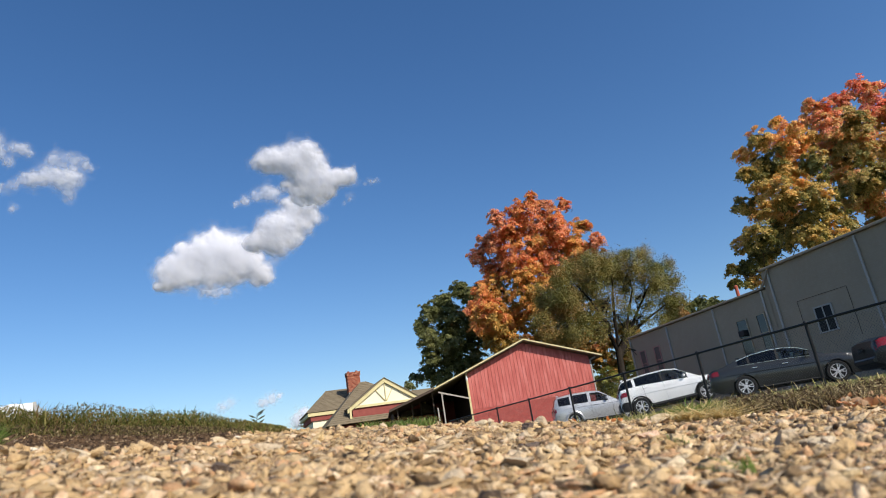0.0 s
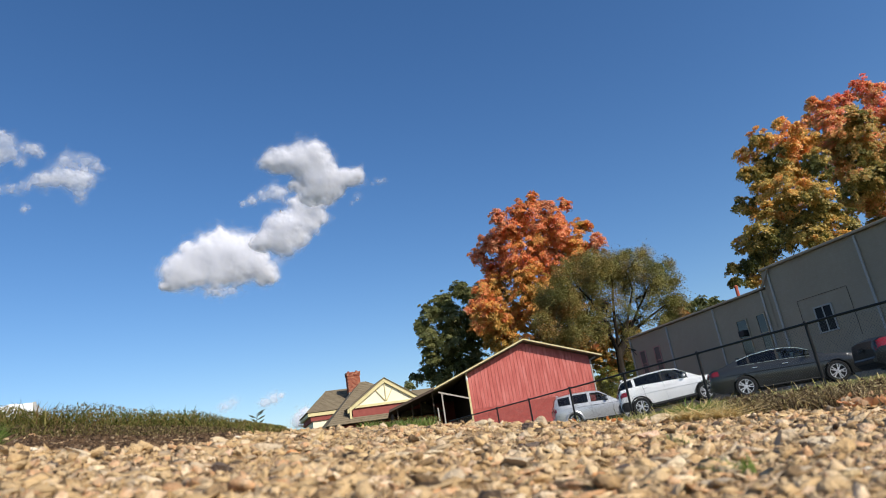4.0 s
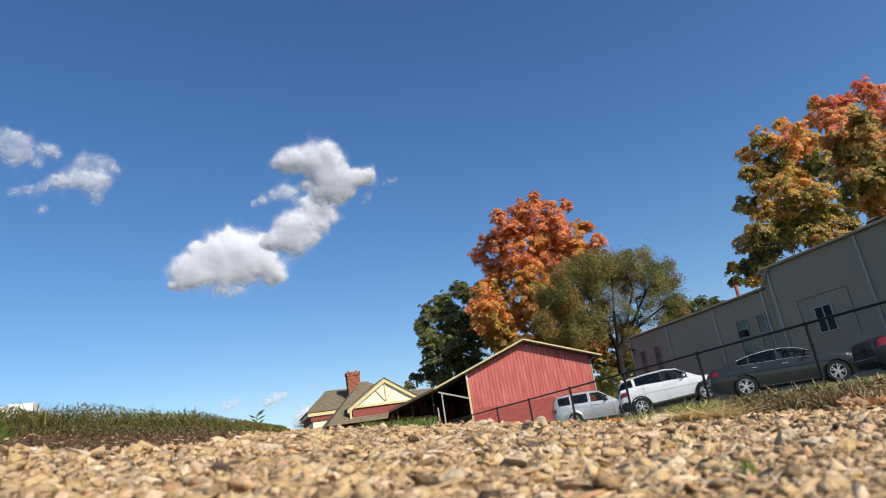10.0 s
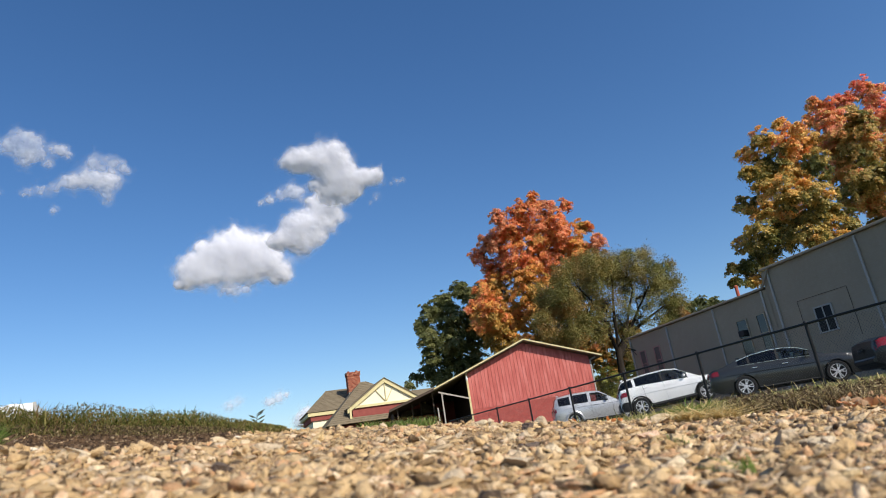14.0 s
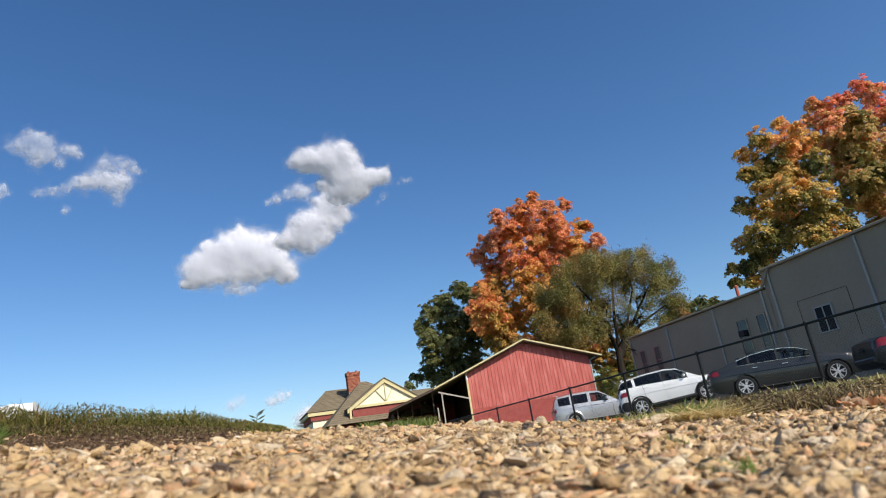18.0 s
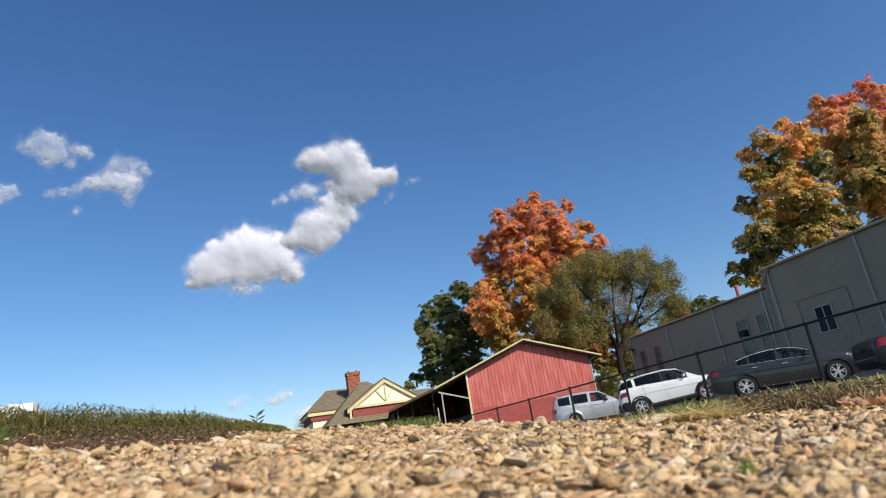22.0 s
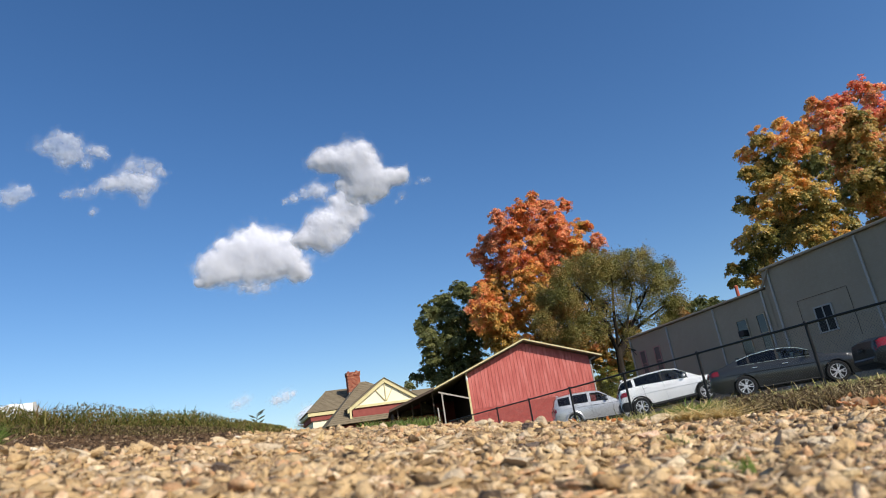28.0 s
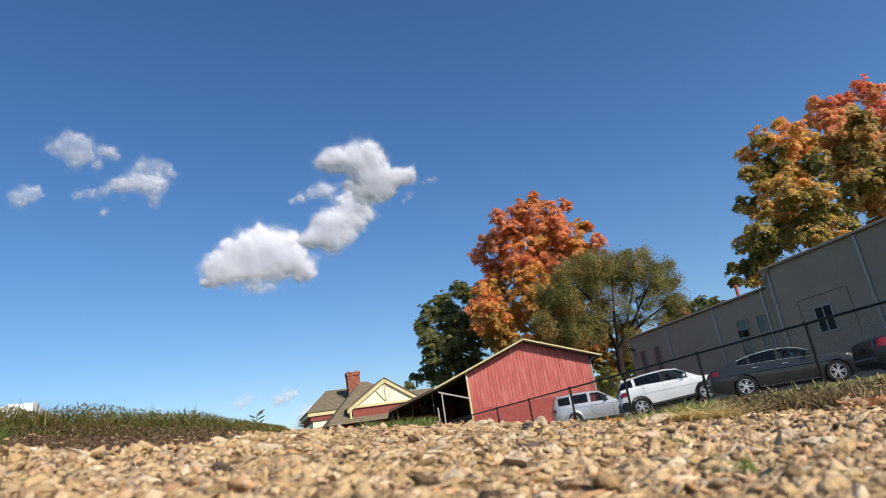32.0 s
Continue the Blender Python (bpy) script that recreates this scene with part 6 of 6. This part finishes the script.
def cloud_material(m, grain):
    m.use_nodes = True
    n, l = m.node_tree.nodes, m.node_tree.links
    n.remove(n["Principled BSDF"])
    dif, trl, add = n.new("ShaderNodeBsdfDiffuse"), n.new("ShaderNodeBsdfTranslucent"), n.new("ShaderNodeMixShader")
    dif.inputs["Color"].default_value = trl.inputs["Color"].default_value = (0.93, 0.918, 0.965, 1)
    add.inputs["Fac"].default_value = 0.48
    l.new(dif.outputs[0], add.inputs[1])
    l.new(trl.outputs[0], add.inputs[2])
    at, tc, nz = n.new("ShaderNodeAttribute"), n.new("ShaderNodeTexCoord"), n.new("ShaderNodeTexNoise")
    at.attribute_name = "vapour"
    nz.inputs["Scale"].default_value, nz.inputs["Detail"].default_value, nz.inputs["Roughness"].default_value = grain, 6, 0.5
    fl = n.new("ShaderNodeMapping")
    fl.inputs["Scale"].default_value = (1, 0.12, 1)
    l.new(tc.outputs["Object"], fl.inputs["Vector"])
    l.new(fl.outputs["Vector"], nz.inputs["Vector"])
    mix = n.new("ShaderNodeMath")
    mix.operation = "MULTIPLY_ADD"
    mix.inputs[1].default_value, mix.inputs[2].default_value = 1.05, -0.50
    l.new(nz.outputs["Fac"], mix.inputs[0])
    tot = n.new("ShaderNodeMath")
    l.new(at.outputs["Fac"], tot.inputs[0])
    l.new(mix.outputs[0], tot.inputs[1])
    ramp = n.new("ShaderNodeMapRange")
    ramp.interpolation_type = "SMOOTHSTEP"
    ramp.inputs["From Min"].default_value, ramp.inputs["From Max"].default_value = 0.0, 1.5
    l.new(tot.outputs[0], ramp.inputs["Value"])
    tr, out = n.new("ShaderNodeBsdfTransparent"), n.new("ShaderNodeMixShader")
    l.new(ramp.outputs["Result"], out.inputs["Fac"])
    l.new(tr.outputs[0], out.inputs[1])
    l.new(add.outputs[0], out.inputs[2])
    l.new(out.outputs[0], n["Material Output"].inputs["Surface"])


DRIFTING = []


def cloud_piece(name, parent, start, end, puffs, seed, deep=0.30, thin=1.0, label="", fray=1.0, bloom=1.45):
    """A billowing shell over puffs (right, up, radius) in metres, upright and facing the bank."""
    rng = np.random.default_rng(seed)
    mid = (Vector(start) + Vector(end)) / 2
    az, el = math.atan2(mid.x, mid.y), math.asin(mid.z / mid.length)
    turn = Matrix.Rotation(-az, 4, "Z") @ Matrix.Rotation(el, 4, "X")
    big = max(p[2] for p in puffs)
    # each puff swells into smaller ones round its rim
    balls = []
    for a, b, r in puffs:
        balls.append((a, b, r * bloom, 1.0))
        for k in range(9):
            q, g = rng.uniform(0, 6.283), rng.uniform(0.22, 0.46)
            d = r * rng.uniform(0.5, 0.98)
            balls.append((a + d * math.cos(q), b + d * math.sin(q), r * g * 1.6, 0.24))
    u0, u1 = min(p[0] - p[2] for p in balls) - 0.3 * big, max(p[0] + p[2] for p in balls) + 0.3 * big
    v0, v1 = min(p[1] - p[2] for p in balls) - 0.3 * big, max(p[1] + p[2] for p in balls) + 0.3 * big
    step = big / 17
    nu, nv = int((u1 - u0) / step) + 1, int((v1 - v0) / step) + 1
    U, V = np.meshgrid(u0 + step * np.arange(nu), v0 + step * np.arange(nv))
    warp = []
    for u, v in zip(U.ravel(), V.ravel()):
        w = Vector((u, v, seed * 50.0)) / big
        warp.append((noise.noise(w * 1.4) + 0.5 * noise.noise(w * 3.3) + 0.25 * noise.noise(w * 7.5), noise.noise(w * 1.4 + Vector((9, 0, 0))) + 0.5 * noise.noise(w * 3.3 + Vector((9, 0, 0))) + 0.25 * noise.noise(w * 7.5 + Vector((9, 0, 0))),
                     noise.noise(w * 1.1 + Vector((0, 7, 0))) + 0.45 * noise.noise(w * 2.6)))
    warp = np.array(warp).reshape(nv, nu, 3)
    A, B = U + 0.13 * big * fray * warp[:, :, 0], V + 0.13 * big * fray * warp[:, :, 1]
    f, h = np.zeros_like(U), np.zeros_like(U)
    for a, b, r, share in balls:
        q = np.maximum(1 - ((A - a) ** 2 + (B - b) ** 2) / (r * r * 1.35), 0)
        f += share * q ** 2.4
        if share == 1:
            h += (r * q * q) ** 2
    f, h = np.minimum(f, 1.7), h ** 0.5
    swell = 0.07 * big * warp[:, :, 2] * np.minimum(1, f)
    front, back = -deep * (h + swell), 0.4 * deep * h
    vs = np.concatenate([np.stack([U, y, V], 2).reshape(-1, 3) for y in (front, back)])
    dens = np.tile((f * thin).ravel(), 2)
    fs = []
    for layer in (0, 1):
        o = layer * nu * nv
        for j in range(nv - 1):
            for i in range(nu - 1):
                a = j * nu + i
                if max(dens[a], dens[a + 1], dens[a + nu], dens[a + nu + 1]) > 0.002:
                    q = (o + a, o + a + 1, o + a + nu + 1, o + a + nu)
                    fs.append(q if layer == 0 else q[::-1])
    used = sorted({i for f in fs for i in f})
    there = {k: i for i, k in enumerate(used)}
    me = bpy.data.meshes.new(name)
    me.from_pydata([tuple(vs[k]) for k in used], [], [tuple(there[i] for i in f) for f in fs])
    me.attributes.new("vapour", "FLOAT", "POINT").data.foreach_set("value", [float(dens[k]) for k in used])
    me.materials.append(M_CLOUD if mid.length < 2500 else M_FARCLOUD)
    me.shade_smooth()
    ob = new(name, me)
    if parent:
        ob.parent = parent
    if label:
        tagged(ob, label)
    DRIFTING.append((ob, Vector(start), Vector(end), turn))
    return ob


def make_clouds():
    cloud_material(M_CLOUD, 0.05)
    cloud_material(M_FARCLOUD, 0.014)
    main = thing("cloud", Matrix(), "white cumulus cloud with a grey base and a curling top", "cloud", "clouds")
    low, mid, high = ((-8, 1201, 400), (71, 1190, 400)), ((116, 1054, 400), (207, 1047, 400)), ((112, 811, 400), (197, 810, 400))
    cloud_piece("cloud_base", main, *low, [(-81, -17, 25), (-58, 2, 25), (-26, 13, 31), (9, 15, 36), (44, 4, 34), (68, -19, 28), (86, -39, 17), (27, -27, 27), (-13, -26, 29), (-52, -30, 25), (-87, -39, 15), (-101, -45, 8), (1, 43, 13), (-59, 26, 10), (60, 24, 17)], 1)
    cloud_piece("cloud_wisp", main, *low, [(-3, -61, 10), (-20, -57, 9), (17, -61, 8)], 21, thin=0.5, bloom=2.0)
    cloud_piece("cloud_neck", main, *mid, [(-29, 4, 25), (-5, 7, 23), (-23, -25, 23), (-50, -18, 19), (2, -18, 15), (-65, -21, 15), (16, 29, 19), (36, 37, 19), (38, 13, 14), (-2, 41, 12), (23, 0, 14), (52, 52, 15), (62, 66, 14), (34, 58, 15), (14, 52, 13)], 2, thin=0.9)
    cloud_piece("cloud_top", main, *high, [(-56, 7, 12), (-41, 8, 17), (-24, 8, 19), (0, 12, 20), (12, 16, 14), (-10, -6, 17), (17, -5, 16), (3, -25, 19), (23, -23, 17), (42, -25, 14), (56, -22, 12), (63, -17, 8), (13, -44, 14), (29, -41, 11), (-9, -42, 13), (-24, -28, 8)], 3, thin=0.95)
    cloud_piece("cloud_wisp", main, *mid, [(-86, 48, 5), (-71, 52, 6), (-52, 59, 8), (-35, 64, 10), (-19, 57, 12)], 22, thin=0.5, bloom=2.0)
    for k, puffs in enumerate(([(56, -50, 5), (50, -59, 3)], [(90, -33, 4), (98, -30, 3), (81, -35, 2)])):
        cloud_piece("cloud_wisp", main, *high, puffs, 9 + 20 * k, thin=0.32, bloom=2.0)
    thin_cloud = thing("cloud", Matrix(), "ragged thin white cloud", "cloud", "clouds")
    east, west, far = ((-201, 830, 400), (-105, 850, 400)), ((-235, 766, 400), (-146, 773, 400)), ((-319, 885, 400), (-235, 902, 400))
    cloud_piece("cloud_wisp", thin_cloud, *east, [(-2, -5, 11), (11, -5, 11), (25, -9, 12), (37, -4, 9), (-16, -10, 8), (-31, -16, 7), (-46, -21, 6), (-61, -25, 5), (26, -27, 7)], 4, thin=0.46, fray=2.0, bloom=1.9)
    cloud_piece("cloud_wisp", thin_cloud, *east, [(17, 19, 10), (8, 11, 9), (33, 23, 7), (43, 17, 7), (48, 8, 6), (43, -5, 6), (28, 8, 8)], 31, thin=0.33, fray=2.4, bloom=1.8)
    cloud_piece("cloud_wisp", thin_cloud, *east, [(-28, -44, 4), (-33, -47, 3)], 32, thin=0.36, bloom=2.0)
    cloud_piece("cloud_wisp", thin_cloud, *west, [(-4, 0, 12), (2, 9, 8), (-8, -11, 9), (8, -6, 8), (-5, 15, 5), (-20, 4, 10), (-30, 0, 8), (-14, 12, 8)], 5, thin=0.36, fray=2.2, bloom=1.8)
    cloud_piece("cloud_wisp", thin_cloud, *west, [(19, 2, 7), (28, 1, 5), (35, -3, 4), (14, -15, 5)], 33, thin=0.36, fray=1.6, bloom=2.0)
    cloud_piece("cloud_wisp", thin_cloud, *far, [(-6, 1, 13), (3, 4, 10), (-12, -3, 9), (9, 8, 7), (14, 3, 5)], 6, thin=0.34, fray=1.8, bloom=1.5)
    for k, (a, b, puffs) in enumerate((((202, 3552, 400), (279, 3509, 400), [(0, 0, 28), (38, 9, 24), (-40, -9, 22), (60, 13, 12)]), ((-7, 3554, 400), (75, 3494, 400), [(0, 0, 26), (32, 10, 22), (-34, -7, 22)]),
                                       ((402, 3958, 330), (435, 3870, 330), [(0, 0, 39), (-34, -27, 32), (27, 19, 26)]))):
        ob = cloud_piece("cloud", None, a, b, puffs, 10 + k, thin=(0.40, 0.28, 0.5)[k], fray=1.5, bloom=1.8)
        tagged(ob, "small faint white cloud low over the horizon", "cloud", "clouds")


# ---- a small pale-winged insect that crosses the sky ----
def make_insect():
    bug = thing("insect", Matrix(), "small pale-winged insect in flight", "insect")
    body = [(0, -0.005, 0), (0, -0.003, 0.0004), (0, 0, 0.0005), (0, 0.003, 0.0002), (0, 0.0055, 0)]
    part("body", Build().tube(body, [0.0004, 0.0013, 0.0015, 0.0012, 0.0003], 8), M_WHITE, bug, smooth=True)
    for s in (-1, 1):
        rows = [[(s * (0.001 + 0.009 * i), 0.001 - 0.0035 * i + w * 0.0022 * math.sin(0.4 + 2.5 * i), 0.001 + 0.005 * i) for w in (-1, 0, 1)] for i in np.linspace(0, 1, 6)]
        part("wing", Build().grid(rows), M_WHITE, bug, "pale wing", smooth=True)
    return bug


# ---- what moves: the clouds drift, the treetops sway ----
WIND = [(0, -1), (1.5, 0), (2.5, -0.6), (3.5, 0), (6, -0.1), (8, -0.1), (10, 0.6), (12, 0.8), (14, 0.2), (17, 0.1), (18.5, -0.3), (20.5, 0.9), (23, 1.1), (25.5, 0.2), (27.5, -0.1), (29, 0), (31, 0.5), (32, 0.3)]


def motions():
    flight = [(0, (0.813, 1.047, 1.498)), (1.5, (0.854, 1.232, 1.324)), (1.8, (0.842, 1.377, 1.182)), (2, (0.791, 1.421, 1.164)), (2.1, (0.749, 1.450, 1.155)), (2.2, (0.702, 1.483, 1.143)), (2.4, (0.630, 1.557, 1.086)), (2.5, (0.613, 1.630, 1.082)), (2.7, (0.568, 1.677, 1.033)), (2.8, (0.563, 1.688, 1.018)), (2.9, (0.560, 1.695, 1.008)), (3, (0.550, 1.707, 0.993)), (3.1, (0.530, 1.722, 0.979)), (3.2, (0.504, 1.743, 0.955)), (3.4, (0.444, 1.782, 0.911)), (3.6, (0.370, 1.823, 0.862)), (4.2, (0.086, 1.911, 0.737)), (5, (-0.355, 1.915, 0.639)), (5.4, (-0.635, 1.853, 0.605)), (32, (-1.227, 1.551, 0.540))]
    walk(INSECT, [(t, pose(*p, 20, 0, 60)) for t, p in flight])
    for ob, a, b, turn in DRIFTING:
        walk(ob, [(t, Matrix.Translation(a.lerp(b, t / 32.0)) @ turn) for t in range(0, 33, 2)])
    # one slow wind bends all the crowns together, and each bough flutters a little in it
    for ob, pivot, amount, phase in SWAYING:
        rows = []
        for k in range(0, 65):
            t = k * 0.5
            g = float(np.interp(t, [p[0] for p in WIND], [p[1] for p in WIND])) - 0.8
            x = amount * (g + 0.16 * math.sin(2.3 * t + phase) + 0.09 * math.sin(4.1 * t + phase * 2.3))
            y = amount * 0.2 * math.sin(1.4 * t + phase * 1.9)
            rows.append((t, Matrix.Translation(pivot) @ pose(0, 0, 0, y, x, 0.3 * x) @ Matrix.Translation(-pivot)))
        walk(ob, rows)


make_ground()
make_grey_building()
make_shed()
make_depot()
make_trailer()
make_fence()
make_cars()
make_trees()
make_clouds()
INSECT = make_insect()
make_plants()
make_rocks()
make_gravel()
motions()
